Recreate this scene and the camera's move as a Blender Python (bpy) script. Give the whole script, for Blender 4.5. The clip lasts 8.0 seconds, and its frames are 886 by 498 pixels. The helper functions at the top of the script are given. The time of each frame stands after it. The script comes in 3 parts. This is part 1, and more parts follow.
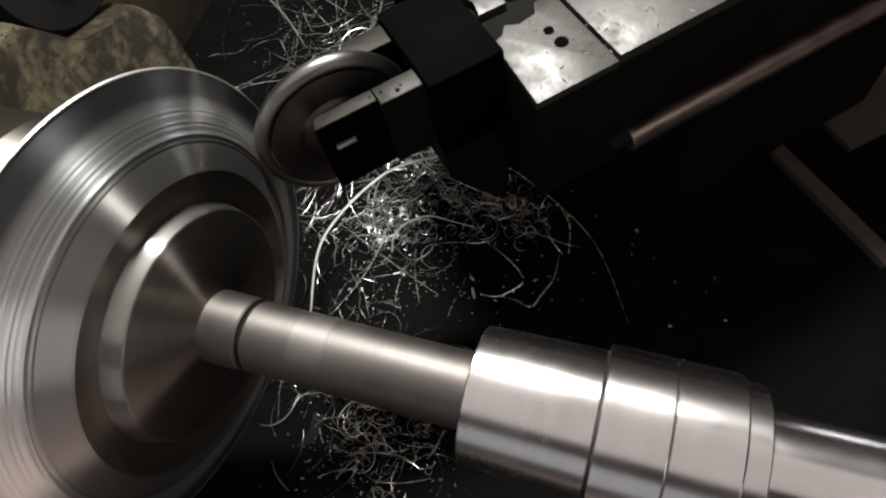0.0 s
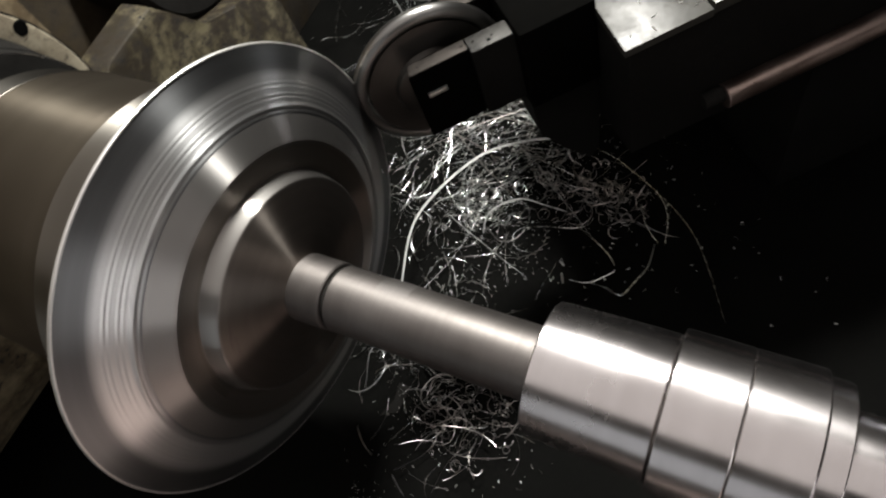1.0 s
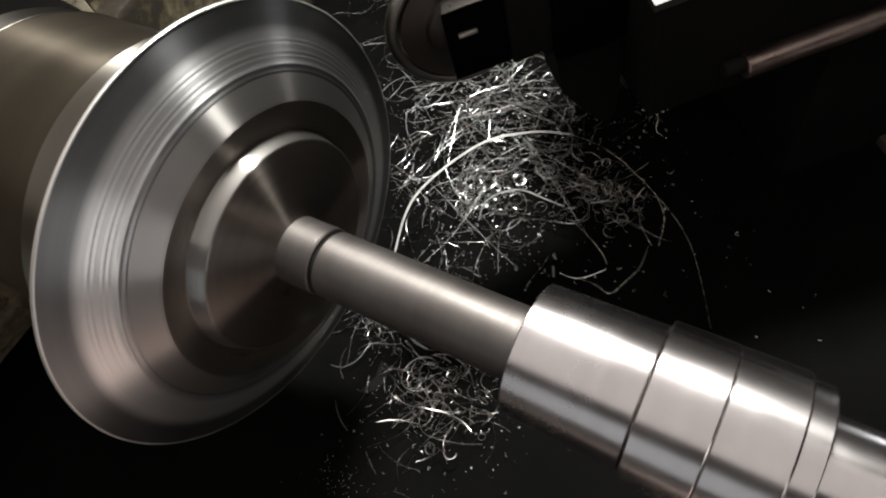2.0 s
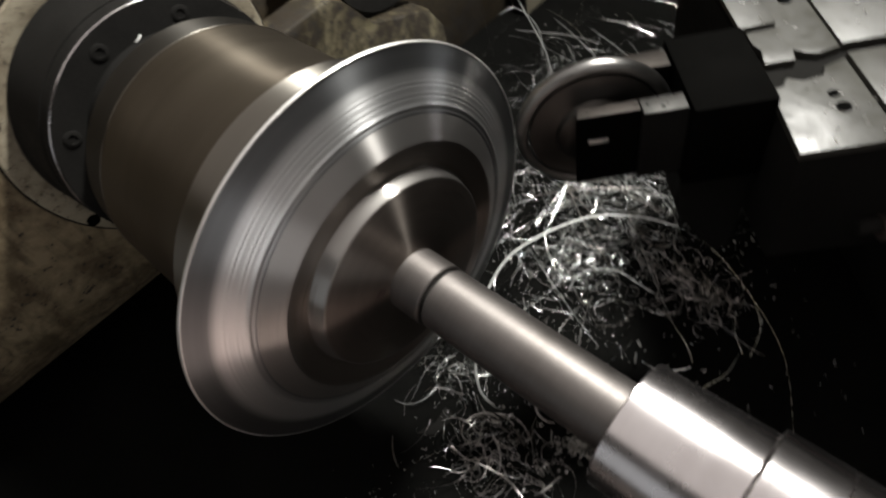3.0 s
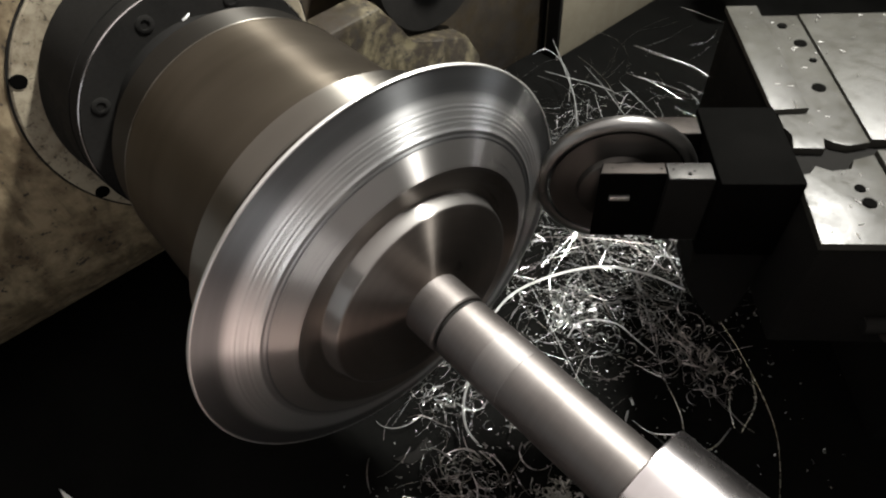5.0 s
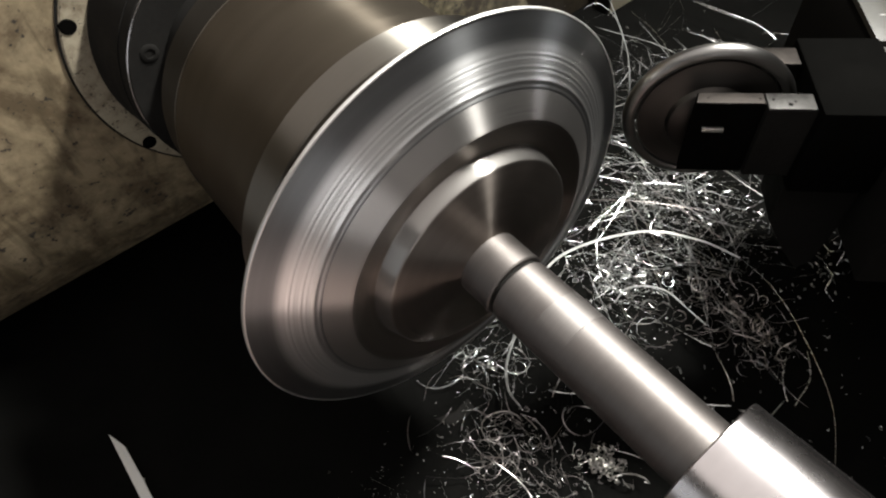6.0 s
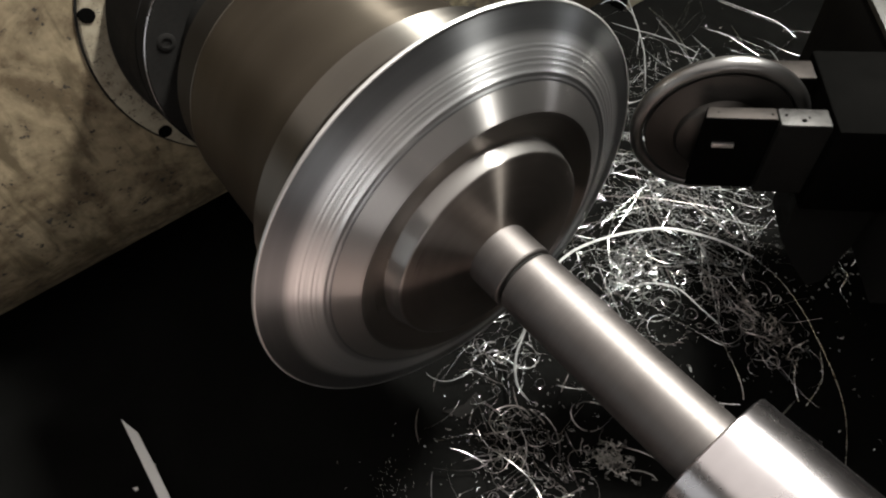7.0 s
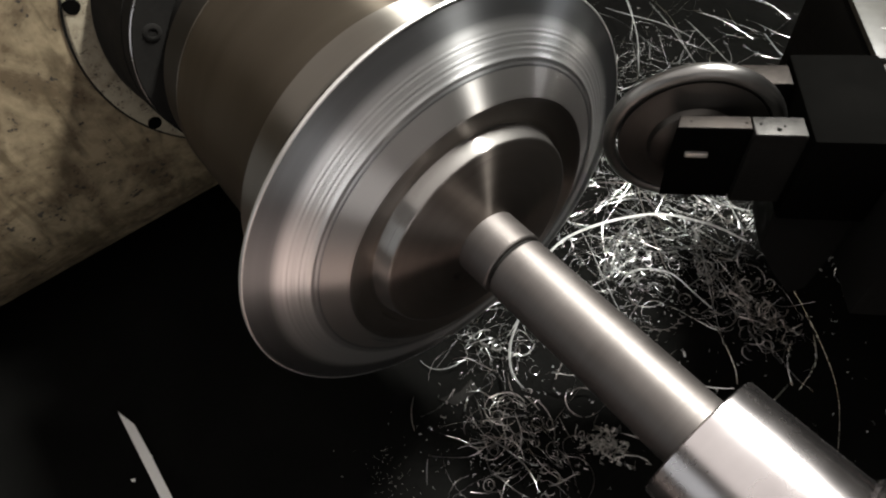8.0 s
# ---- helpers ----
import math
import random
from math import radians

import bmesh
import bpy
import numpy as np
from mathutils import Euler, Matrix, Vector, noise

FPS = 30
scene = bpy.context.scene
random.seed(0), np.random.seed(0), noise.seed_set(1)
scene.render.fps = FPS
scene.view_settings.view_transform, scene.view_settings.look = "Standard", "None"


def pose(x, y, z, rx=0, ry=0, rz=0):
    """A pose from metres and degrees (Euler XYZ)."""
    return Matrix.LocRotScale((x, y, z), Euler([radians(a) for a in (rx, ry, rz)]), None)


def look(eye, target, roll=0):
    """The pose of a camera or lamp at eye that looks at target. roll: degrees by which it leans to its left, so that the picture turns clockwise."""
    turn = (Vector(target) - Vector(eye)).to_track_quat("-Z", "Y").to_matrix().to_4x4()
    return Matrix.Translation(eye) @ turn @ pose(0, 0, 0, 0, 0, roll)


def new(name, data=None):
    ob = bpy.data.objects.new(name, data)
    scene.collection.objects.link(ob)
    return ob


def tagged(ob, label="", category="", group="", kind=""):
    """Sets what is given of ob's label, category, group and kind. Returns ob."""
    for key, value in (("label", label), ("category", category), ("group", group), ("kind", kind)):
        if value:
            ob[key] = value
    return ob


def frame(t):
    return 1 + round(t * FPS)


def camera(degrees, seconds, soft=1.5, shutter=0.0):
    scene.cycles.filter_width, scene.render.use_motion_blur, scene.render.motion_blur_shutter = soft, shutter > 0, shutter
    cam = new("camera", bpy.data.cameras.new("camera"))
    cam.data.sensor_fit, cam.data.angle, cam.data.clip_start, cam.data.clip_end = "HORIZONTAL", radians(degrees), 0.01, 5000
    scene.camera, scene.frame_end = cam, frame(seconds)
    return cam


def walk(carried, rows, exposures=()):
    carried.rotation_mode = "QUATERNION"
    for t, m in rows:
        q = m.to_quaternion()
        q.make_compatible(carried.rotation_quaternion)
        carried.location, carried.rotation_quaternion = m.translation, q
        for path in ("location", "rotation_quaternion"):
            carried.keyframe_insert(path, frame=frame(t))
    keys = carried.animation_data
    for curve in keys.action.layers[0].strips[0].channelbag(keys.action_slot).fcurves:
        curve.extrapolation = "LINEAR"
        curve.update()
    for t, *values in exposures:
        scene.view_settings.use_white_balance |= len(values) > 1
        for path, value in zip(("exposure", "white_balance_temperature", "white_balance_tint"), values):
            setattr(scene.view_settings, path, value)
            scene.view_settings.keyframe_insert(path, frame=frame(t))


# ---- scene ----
# Lathe axis: along x at the height AZ, tailstock at +x, roller side at +y.
AZ = 1.0

# ---- camera ----
cam = camera(69.95, 8.0, soft=2.2, shutter=0.35)
PATH = [
    (0.0, (0.4257, -0.1379, 0.5682), (0.2160, 0.1975, -0.1272), -17.06),
    (0.5, (0.4328, -0.1289, 0.5713), (0.2099, 0.1878, -0.1287), -20.68),
    (0.8, (0.4489, -0.1368, 0.5676), (0.1489, 0.1634, -0.1105), -27.31),
    (1.0, (0.4565, -0.1475, 0.5653), (0.1298, 0.1311, -0.1097), -29.05),
    (1.5, (0.4595, -0.1674, 0.5648), (0.1110, 0.0996, -0.1039), -24.45),
    (1.7, (0.4611, -0.1622, 0.5525), (0.1463, 0.1143, -0.1290), -23.24),
    (2.8, (0.4374, -0.1955, 0.5633), (0.0668, 0.0715, -0.0935), -21.07),
    (3.0, (0.4289, -0.2137, 0.5737), (0.0200, 0.0735, -0.0510), -15.84),
    (3.4, (0.4023, -0.2435, 0.5717), (-0.0288, 0.0515, -0.0342), -5.83),
    (3.5, (0.3986, -0.2453, 0.5703), (-0.0311, 0.0554, -0.0338), -3.96),
    (4.0, (0.3949, -0.2423, 0.5624), (-0.0316, 0.0652, -0.0406), -2.29),
    (5.3, (0.3786, -0.2408, 0.5654), (-0.0289, 0.0808, -0.0432), -5.17),
    (5.5, (0.3710, -0.2517, 0.5601), (-0.0470, 0.0436, -0.0547), -6.04),
    (6.0, (0.3590, -0.2547, 0.5433), (-0.0500, 0.0129, -0.0899), -6.94),
    (6.5, (0.3605, -0.2560, 0.5451), (-0.0572, 0.0009, -0.0871), -7.43),
    (7.0, (0.3659, -0.2561, 0.5413), (-0.0506, -0.0035, -0.0933), -7.52),
    (7.5, (0.3716, -0.2555, 0.5394), (-0.0432, -0.0028, -0.0963), -7.27),
    (8.0, (0.3728, -0.2477, 0.5385), (-0.0350, -0.0016, -0.1043), -8.36),
]


def raised(p):
    return (p[0], p[1], p[2] + AZ)


walk(cam, [(t, look(raised(e), raised(g), r)) for t, e, g, r in PATH],
     [(0.0, 0.05), (1.5, 0.15), (3.0, 0.10), (3.5, 0.18), (4.0, 0.44), (5.5, 0.58), (8.0, 0.55)])

# ---- world and lights ----
world = bpy.data.worlds.new("workshop_air")
scene.world = world
world.use_nodes = True
world.node_tree.nodes["Background"].inputs[0].default_value = (0.02, 0.019, 0.018, 1)
world.node_tree.nodes["Background"].inputs[1].default_value = 1.0


def area_lamp(name, eye, target, sx, sy, watts, colour):
    data = bpy.data.lights.new(name, "AREA")
    data.shape, data.size, data.size_y = "RECTANGLE", sx, sy
    data.energy, data.color = watts, colour
    ob = new(name, data)
    ob.matrix_world = look(raised(eye), raised(target))
    return ob


# a work lamp over the far side of the bed, a roof light
area_lamp("work_lamp", (0.06, 1.02, 1.50), (0.02, 0.0, 0.0), 0.36, 0.13, 72, (1.0, 0.98, 0.92))
area_lamp("roof_light", (0.6, -0.9, 2.5), (0.6, -0.9, 0.0), 5.0, 3.6, 36, (1.0, 0.925, 0.88))
# unseen fill behind the operator; the wall has no window there
area_lamp("near_side_fill", (0.6, -3.9, 0.6), (0.6, 0.0, 0.6), 3.6, 2.0, 9, (0.92, 0.96, 1.0))
# light from beyond the tailstock, placed by the reflections on the dish
area_lamp("gable_light", (3.9, -1.0, 0.12), (0.0, -0.1, 0.0), 3.0, 0.8, 15, (1.0, 0.96, 0.945))
# unseen fill low on the far wall, brightens the dish's right side
area_lamp("north_fill", (1.5, 3.9, -0.45), (0.0, 0.0, 0.0), 0.9, 0.8, 14, (0.97, 0.98, 1.0))
# unseen fill spot: lights the aisle floor so it bounces pink into the metal
aisle = bpy.data.lights.new("aisle_fill", "SPOT")
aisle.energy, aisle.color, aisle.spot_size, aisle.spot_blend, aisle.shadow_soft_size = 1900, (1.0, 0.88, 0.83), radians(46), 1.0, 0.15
new("aisle_fill", aisle).matrix_world = look((1.30, -0.95, 3.5), (1.30, -0.96, 0.0))


# ---- materials ----
class Mat:
    """A node material with short words for its parts."""

    def __init__(self, name):
        self.m = bpy.data.materials.new(name)
        self.m.use_nodes = True
        self.t = self.m.node_tree
        self.b = self.t.nodes["Principled BSDF"]

    def node(self, kind, **props):
        n = self.t.nodes.new(kind)
        for k, v in props.items():
            if k == "noise_dimensions":
                n.noise_dimensions = v
            elif k == "operation":
                n.operation = v
            elif k == "direction_type":
                n.direction_type = v
            elif k == "axis":
                n.axis = v
            elif k == "feature":
                n.feature = v
        return n

    def link(self, a, b):
        self.t.links.new(a, b)

    def noise(self, scale, detail=4.0, rough=0.6, vec=None, distort=0.0):
        n = self.node("ShaderNodeTexNoise")
        n.inputs["Scale"].default_value = scale
        n.inputs["Detail"].default_value = detail
        n.inputs["Roughness"].default_value = rough
        n.inputs["Distortion"].default_value = distort
        self.link(vec if vec else self.coords(), n.inputs["Vector"])
        return n.outputs["Fac"]

    def coords(self):
        if not hasattr(self, "co"):
            self.co = self.node("ShaderNodeTexCoord").outputs["Object"]
        return self.co

    def ramp(self, fac, stops):
        n = self.node("ShaderNodeValToRGB")
        els = n.color_ramp.elements
        while len(els) < len(stops):
            els.new(0.5)
        for el, (p, c) in zip(els, stops):
            el.position = p
            el.color = (*c, 1) if not isinstance(c, float) else (c, c, c, 1)
        self.link(fac, n.inputs[0])
        return n.outputs[0]

    def mix(self, fac, a, b):
        n = self.node("ShaderNodeMix")
        n.data_type = "RGBA"
        for sock, v in ((n.inputs[0], fac), (n.inputs[6], a), (n.inputs[7], b)):
            if isinstance(v, float):
                sock.default_value = v
            elif isinstance(v, tuple):
                sock.default_value = (*v, 1)
            else:
                self.link(v, sock)
        return n.outputs[2]

    def bump(self, height, strength, distance):
        n = self.node("ShaderNodeBump")
        n.inputs["Strength"].default_value = strength
        n.inputs["Distance"].default_value = distance
        self.link(height, n.inputs["Height"])
        if hasattr(self, "last_bump"):
            self.link(self.last_bump, n.inputs["Normal"])
        self.last_bump = n.outputs[0]
        self.link(n.outputs[0], self.b.inputs["Normal"])

    def set(self, name, v):
        s = self.b.inputs[name]
        if isinstance(v, (int, float)):
            s.default_value = v
        elif isinstance(v, tuple):
            s.default_value = (*v, 1)
        else:
            self.link(v, s)
        return self


def turned_metal(name, low, high, rough, aniso, ring=900.0, bump=0.25, patch=0.5, sheen=0.0, satin=0.45, bands=()):
    """Metal turned on the axis x: fine rings, anisotropic along the turning."""
    m = Mat(name)
    sep = m.node("ShaderNodeSeparateXYZ")
    m.link(m.coords(), sep.inputs[0])
    com = m.node("ShaderNodeCombineXYZ")
    m.link(sep.outputs[1], com.inputs[0])
    m.link(sep.outputs[2], com.inputs[1])
    ln = m.node("ShaderNodeVectorMath", operation="LENGTH")
    m.link(com.outputs[0], ln.inputs[0])
    rad = m.node("ShaderNodeCombineXYZ")
    m.link(ln.outputs["Value"], rad.inputs[0])
    m.link(sep.outputs[0], rad.inputs[1])
    rings = m.noise(ring, 3.0, 0.7, rad.outputs[0])
    wide = m.noise(ring * 0.08, 3.0, 0.6, rad.outputs[0])
    blot = m.noise(9.0, 5.0, 0.65)
    tone = m.mix(0.7, wide, blot)
    colour = m.ramp(tone, [(0.3, low), (0.7, high)])
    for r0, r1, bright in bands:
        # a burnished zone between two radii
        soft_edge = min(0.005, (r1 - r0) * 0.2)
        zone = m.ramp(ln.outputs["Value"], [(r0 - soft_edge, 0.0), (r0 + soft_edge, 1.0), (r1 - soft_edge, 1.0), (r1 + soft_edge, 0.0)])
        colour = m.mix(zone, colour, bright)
    m.set("Base Color", colour)
    m.set("Metallic", 1.0)
    m.set("Roughness", m.ramp(m.mix(patch, rings, blot), [(0.25, rough * 0.8), (0.75, rough * 1.25)]))
    m.set("Anisotropic", aniso)
    if sheen:
        # an even satin lobe under the sharp turning streaks
        soft = m.node("ShaderNodeBsdfPrincipled")
        m.link(m.b.inputs["Base Color"].links[0].from_socket, soft.inputs["Base Color"])
        soft.inputs["Metallic"].default_value = 1.0
        soft.inputs["Roughness"].default_value = satin
        both = m.node("ShaderNodeMixShader")
        both.inputs[0].default_value = sheen
        m.link(m.b.outputs[0], both.inputs[1])
        m.link(soft.outputs[0], both.inputs[2])
        m.link(both.outputs[0], m.t.nodes["Material Output"].inputs[0])
    tan = m.node("ShaderNodeTangent", direction_type="RADIAL", axis="X")
    m.link(tan.outputs[0], m.b.inputs["Tangent"])
    m.set("Anisotropic Rotation", 0.25)
    if bump:
        m.bump(rings, bump, 0.00008)
    return m.m


def worn_metal(name, low, high, rough, metal=1.0, scale=14.0, bump=0.15, spec=0.5, ior=1.45):
    m = Mat(name)
    a = m.noise(scale, 6.0, 0.65)
    f = m.noise(scale * 14, 3.0, 0.6)
    m.set("Base Color", m.ramp(m.mix(0.35, a, f), [(0.3, low), (0.68, high)]))
    m.set("Metallic", metal)
    m.set("Roughness", m.ramp(a, [(0.3, rough * 0.75), (0.7, rough * 1.3)]))
    m.bump(f, bump, 0.0006)
    m.set("Specular IOR Level", spec)
    m.set("IOR", ior)
    return m.m


def stained_paint(name, base, stain, chip, rough=0.5, scale=7.0, dirt=(0.42, 0.62), peel=0.66, swirl=0.6, smear=None):
    """Oil-stained machine paint with chips to the metal."""
    m = Mat(name)
    a = m.noise(scale, 7.0, 0.68, distort=swirl)
    b = m.noise(scale * 5, 5.0, 0.65)
    c = m.noise(scale * 22, 3.0, 0.6)
    d1 = m.ramp(m.mix(0.35, a, b), [(dirt[0], 0.0), (dirt[1], 1.0)])
    col = m.mix(d1, base, stain)
    if smear:
        # long oily smears that ran down the face
        run = m.node("ShaderNodeMapping")
        run.inputs["Rotation"].default_value = (0.35, 0.0, 0.0)
        run.inputs["Scale"].default_value = (1.0, 2.6, 0.75)
        m.link(m.coords(), run.inputs["Vector"])
        long_run = m.noise(9.0, 5.0, 0.6, run.outputs[0], 0.4)
        col = m.mix(m.ramp(long_run, [(0.50, 0.0), (0.64, 0.85)]), col, smear)
    spots = m.ramp(m.mix(0.5, b, c), [(peel - 0.03, 0.0), (peel + 0.02, 1.0)])
    col = m.mix(spots, col, chip)
    m.set("Base Color", col)
    m.set("Roughness", m.ramp(b, [(0.3, rough * 0.7), (0.7, min(1.0, rough * 1.4))]))
    m.bump(c, 0.2, 0.0008)
    m.bump(b, 0.25, 0.002)
    return m.m


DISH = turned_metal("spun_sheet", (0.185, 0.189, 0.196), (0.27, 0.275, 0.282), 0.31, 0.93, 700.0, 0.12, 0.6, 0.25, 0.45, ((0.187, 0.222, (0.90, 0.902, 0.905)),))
PRESS = turned_metal("turned_steel", (0.165, 0.142, 0.125), (0.25, 0.222, 0.200), 0.30, 1.0, 1100.0, 0.0, 0.85, 0.3, 0.5, ((0.154, 0.19, (0.41, 0.396, 0.384)), (0.128, 0.1535, (0.32, 0.287, 0.26)), (0.1185, 0.126, (0.36, 0.347, 0.333))))
SHAFT = turned_metal("ground_shaft", (0.13, 0.118, 0.111), (0.215, 0.199, 0.191), 0.53, 0.32, 260.0, 0.4)
PAD = turned_metal("rubbed_shaft_steel", (0.16, 0.148, 0.141), (0.25, 0.235, 0.227), 0.53, 0.3, 260.0, 0.3)
MANDREL = turned_metal("brown_mandrel_steel", (0.060, 0.0505, 0.0395), (0.112, 0.097, 0.078), 0.37, 0.92, 300.0, 0.10, 0.4, 0.45, 0.6)
NOSE = turned_metal("grey_backplate_steel", (0.034, 0.032, 0.029), (0.060, 0.057, 0.052), 0.45, 0.9, 300.0, 0.08, 0.6, 0.3, 0.6)
CHROME = turned_metal("polished_sleeve", (0.55, 0.52, 0.52), (0.70, 0.665, 0.667), 0.25, 0.4, 600.0, 0.0, 1.0)
EDGE = worn_metal("bright_cut_edge", (0.70, 0.69, 0.67), (0.85, 0.84, 0.82), 0.42, 1.0, 60.0, 0.05)
RING = turned_metal("pale_ring_steel", (0.17, 0.158, 0.14), (0.26, 0.245, 0.22), 0.42, 0.95, 500.0, 0.12)
BLACK = worn_metal("black_oily_steel", (0.009, 0.0088, 0.0083), (0.018, 0.0173, 0.0162), 0.75, 0.0, spec=0.06)
ROLLER = turned_metal("dark_roller_steel", (0.20, 0.196, 0.19), (0.31, 0.304, 0.296), 0.33, 0.4, 500.0, 0.08)
WEB = turned_metal("dark_roller_web", (0.060, 0.056, 0.052), (0.125, 0.118, 0.11), 0.42, 0.4, 500.0, 0.08)
# worn top edges, coloured lighter to carry the lamp's light
WORN_LIT = worn_metal("bare_worn_lit_top", (0.008, 0.0078, 0.0075), (0.060, 0.058, 0.055), 0.5, 0.8, 42.0, 0.6)
RUBBED_LIT = worn_metal("brown_rubbed_lit_edge", (0.006, 0.0055, 0.005), (0.040, 0.034, 0.030), 0.55, 0.8, 42.0, 0.5)
# near-black steel that carries shade on the socket, fork sides and recesses
SHADED_BLACK = worn_metal("shaded_black_steel", (0.0016, 0.0016, 0.0015), (0.0034, 0.0033, 0.0031), 0.9, 0.0, spec=0.05, ior=1.1)
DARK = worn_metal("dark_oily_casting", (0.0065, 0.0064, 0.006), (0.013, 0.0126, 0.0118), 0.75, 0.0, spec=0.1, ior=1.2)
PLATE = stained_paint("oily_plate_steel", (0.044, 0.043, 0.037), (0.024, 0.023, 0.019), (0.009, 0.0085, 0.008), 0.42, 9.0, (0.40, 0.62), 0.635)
PAINT = stained_paint("headstock_paint", (0.265, 0.212, 0.134), (0.092, 0.066, 0.036), (0.022, 0.018, 0.013), 0.62, 5.0, (0.43, 0.58), 0.605, 1.3, (0.068, 0.050, 0.026))
BOSS = stained_paint("pale_boss_paint", (0.31, 0.275, 0.205), (0.13, 0.10, 0.066), (0.03, 0.024, 0.017), 0.5, 14.0, (0.45, 0.66), 0.60, 1.0)
CAST = stained_paint("chipped_casting_paint", (0.125, 0.108, 0.066), (0.024, 0.018, 0.011), (0.012, 0.010, 0.008), 0.55, 10.0, (0.40, 0.53), 0.585, 0.9, (0.022, 0.017, 0.009))
GUARD = stained_paint("brown_oily_sheet", (0.045, 0.034, 0.020), (0.016, 0.012, 0.008), (0.006, 0.005, 0.004), 0.6, 5.0, (0.4, 0.6), 0.66)
PANEL = stained_paint("cream_panel_paint", (0.26, 0.235, 0.175), (0.19, 0.165, 0.12), (0.06, 0.05, 0.04), 0.5, 4.0, (0.45, 0.75), 0.75)
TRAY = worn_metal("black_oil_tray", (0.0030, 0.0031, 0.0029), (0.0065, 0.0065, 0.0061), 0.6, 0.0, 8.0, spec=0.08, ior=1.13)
RUST = worn_metal("brown_oiled_rod", (0.34, 0.25, 0.22), (0.52, 0.42, 0.38), 0.36, 1.0, 24.0, 0.08)
CHIP = worn_metal("bright_chip_steel", (0.42, 0.425, 0.415), (0.74, 0.75, 0.735), 0.26, 1.0, 60.0, 0.0)
FOIL = worn_metal("crumpled_pale_foil", (0.26, 0.25, 0.23), (0.55, 0.53, 0.50), 0.4, 0.9, 60.0, 0.0)
BAR = worn_metal("reddish_oily_bar", (0.045, 0.034, 0.029), (0.10, 0.075, 0.064), 0.6, 0.0, 20.0, spec=0.2)
ARC = worn_metal("bright_thick_turning", (0.62, 0.63, 0.62), (0.78, 0.79, 0.775), 0.5, 0.5, 60.0, 0.0)
GLINT = worn_metal("glinting_flake", (0.80, 0.80, 0.78), (0.92, 0.92, 0.90), 0.30, 0.9, 60.0, 0.0)
PALE = worn_metal("pale_matt_chip", (0.36, 0.365, 0.36), (0.52, 0.53, 0.52), 0.5, 0.6, 60.0, 0.0)
DULL = worn_metal("dull_chip_steel", (0.36, 0.335, 0.32), (0.66, 0.62, 0.60), 0.33, 1.0, 60.0, 0.0)
CONCRETE = stained_paint("reddish_concrete", (0.18, 0.154, 0.141), (0.13, 0.109, 0.098), (0.03, 0.03, 0.03), 0.7, 3.0)
WALLS = stained_paint("workshop_wall_paint", (0.14, 0.131, 0.118), (0.10, 0.092, 0.081), (0.08, 0.072, 0.064), 0.8, 2.0, (0.45, 0.8), 0.8)
WHITE = stained_paint("white_offcut_metal", (0.78, 0.78, 0.76), (0.66, 0.66, 0.63), (0.4, 0.4, 0.4), 0.4, 20.0, (0.5, 0.8), 0.8)


# ---- building helpers ----
def to_object(name, bm, material, parent=None, label="", smooth=35.0):
    me = bpy.data.meshes.new(name)
    bmesh.ops.recalc_face_normals(bm, faces=bm.faces)
    bm.to_mesh(me)
    bm.free()
    me.materials.append(material)
    if smooth:
        for p in me.polygons:
            p.use_smooth = True
        me.set_sharp_from_angle(angle=radians(smooth))
    ob = new(name, me)
    if parent:
        ob.parent = parent
    if label:
        ob["label"] = label
    return ob


def part(name, bm, material, parent, label=""):
    return to_object(name, bm, material, parent, label)


def revolve(profile, steps=160, hollow=False):
    """A solid turned round x from (x, r) points; ends on the axis are closed with caps."""
    bm = bmesh.new()
    rings = []
    for x, r in profile:
        rings.append([bm.verts.new((x, r * math.cos(2 * math.pi * i / steps), r * math.sin(2 * math.pi * i / steps))) for i in range(steps)])
    pairs = list(zip(rings, rings[1:]))
    if hollow:
        pairs.append((rings[-1], rings[0]))
    for a, b in pairs:
        for i in range(steps):
            j = (i + 1) % steps
            bm.faces.new((a[i], a[j], b[j], b[i]))
    if not hollow:
        bm.faces.new(rings[0])
        bm.faces.new(rings[-1])
    return bm


def box(x0, x1, y0, y1, z0, z1, bevel=0.002, bm=None):
    bm = bm or bmesh.new()
    made = bmesh.ops.create_cube(bm, size=1.0)["verts"]
    for v in made:
        v.co = ((x0 + x1) / 2 + v.co.x * (x1 - x0), (y0 + y1) / 2 + v.co.y * (y1 - y0), (z0 + z1) / 2 + v.co.z * (z1 - z0))
    if bevel:
        edges = list({e for v in made for e in v.link_edges})
        bmesh.ops.bevel(bm, geom=edges, offset=bevel, segments=2, affect="EDGES", profile=0.5)
    return bm


def prism(points, z0, z1, bevel=0.0015):
    """An upright slab with the given outline."""
    bm = bmesh.new()
    low = [bm.verts.new((x, y, z0)) for x, y in points]
    top = [bm.verts.new((x, y, z1)) for x, y in points]
    face = bm.faces.new(top)
    bm.faces.new(low[::-1])
    for i in range(len(points)):
        j = (i + 1) % len(points)
        bm.faces.new((low[i], low[j], top[j], top[i]))
    if bevel:
        bmesh.ops.bevel(bm, geom=list(face.edges), offset=bevel, segments=2, affect="EDGES", profile=0.5)
    return bm


def inset(points, d):
    """The outline drawn in by about d towards its middle."""
    cx, cy = sum(p[0] for p in points) / len(points), sum(p[1] for p in points) / len(points)
    return [(x - math.copysign(d, x - cx), y - math.copysign(d, y - cy)) for x, y in points]


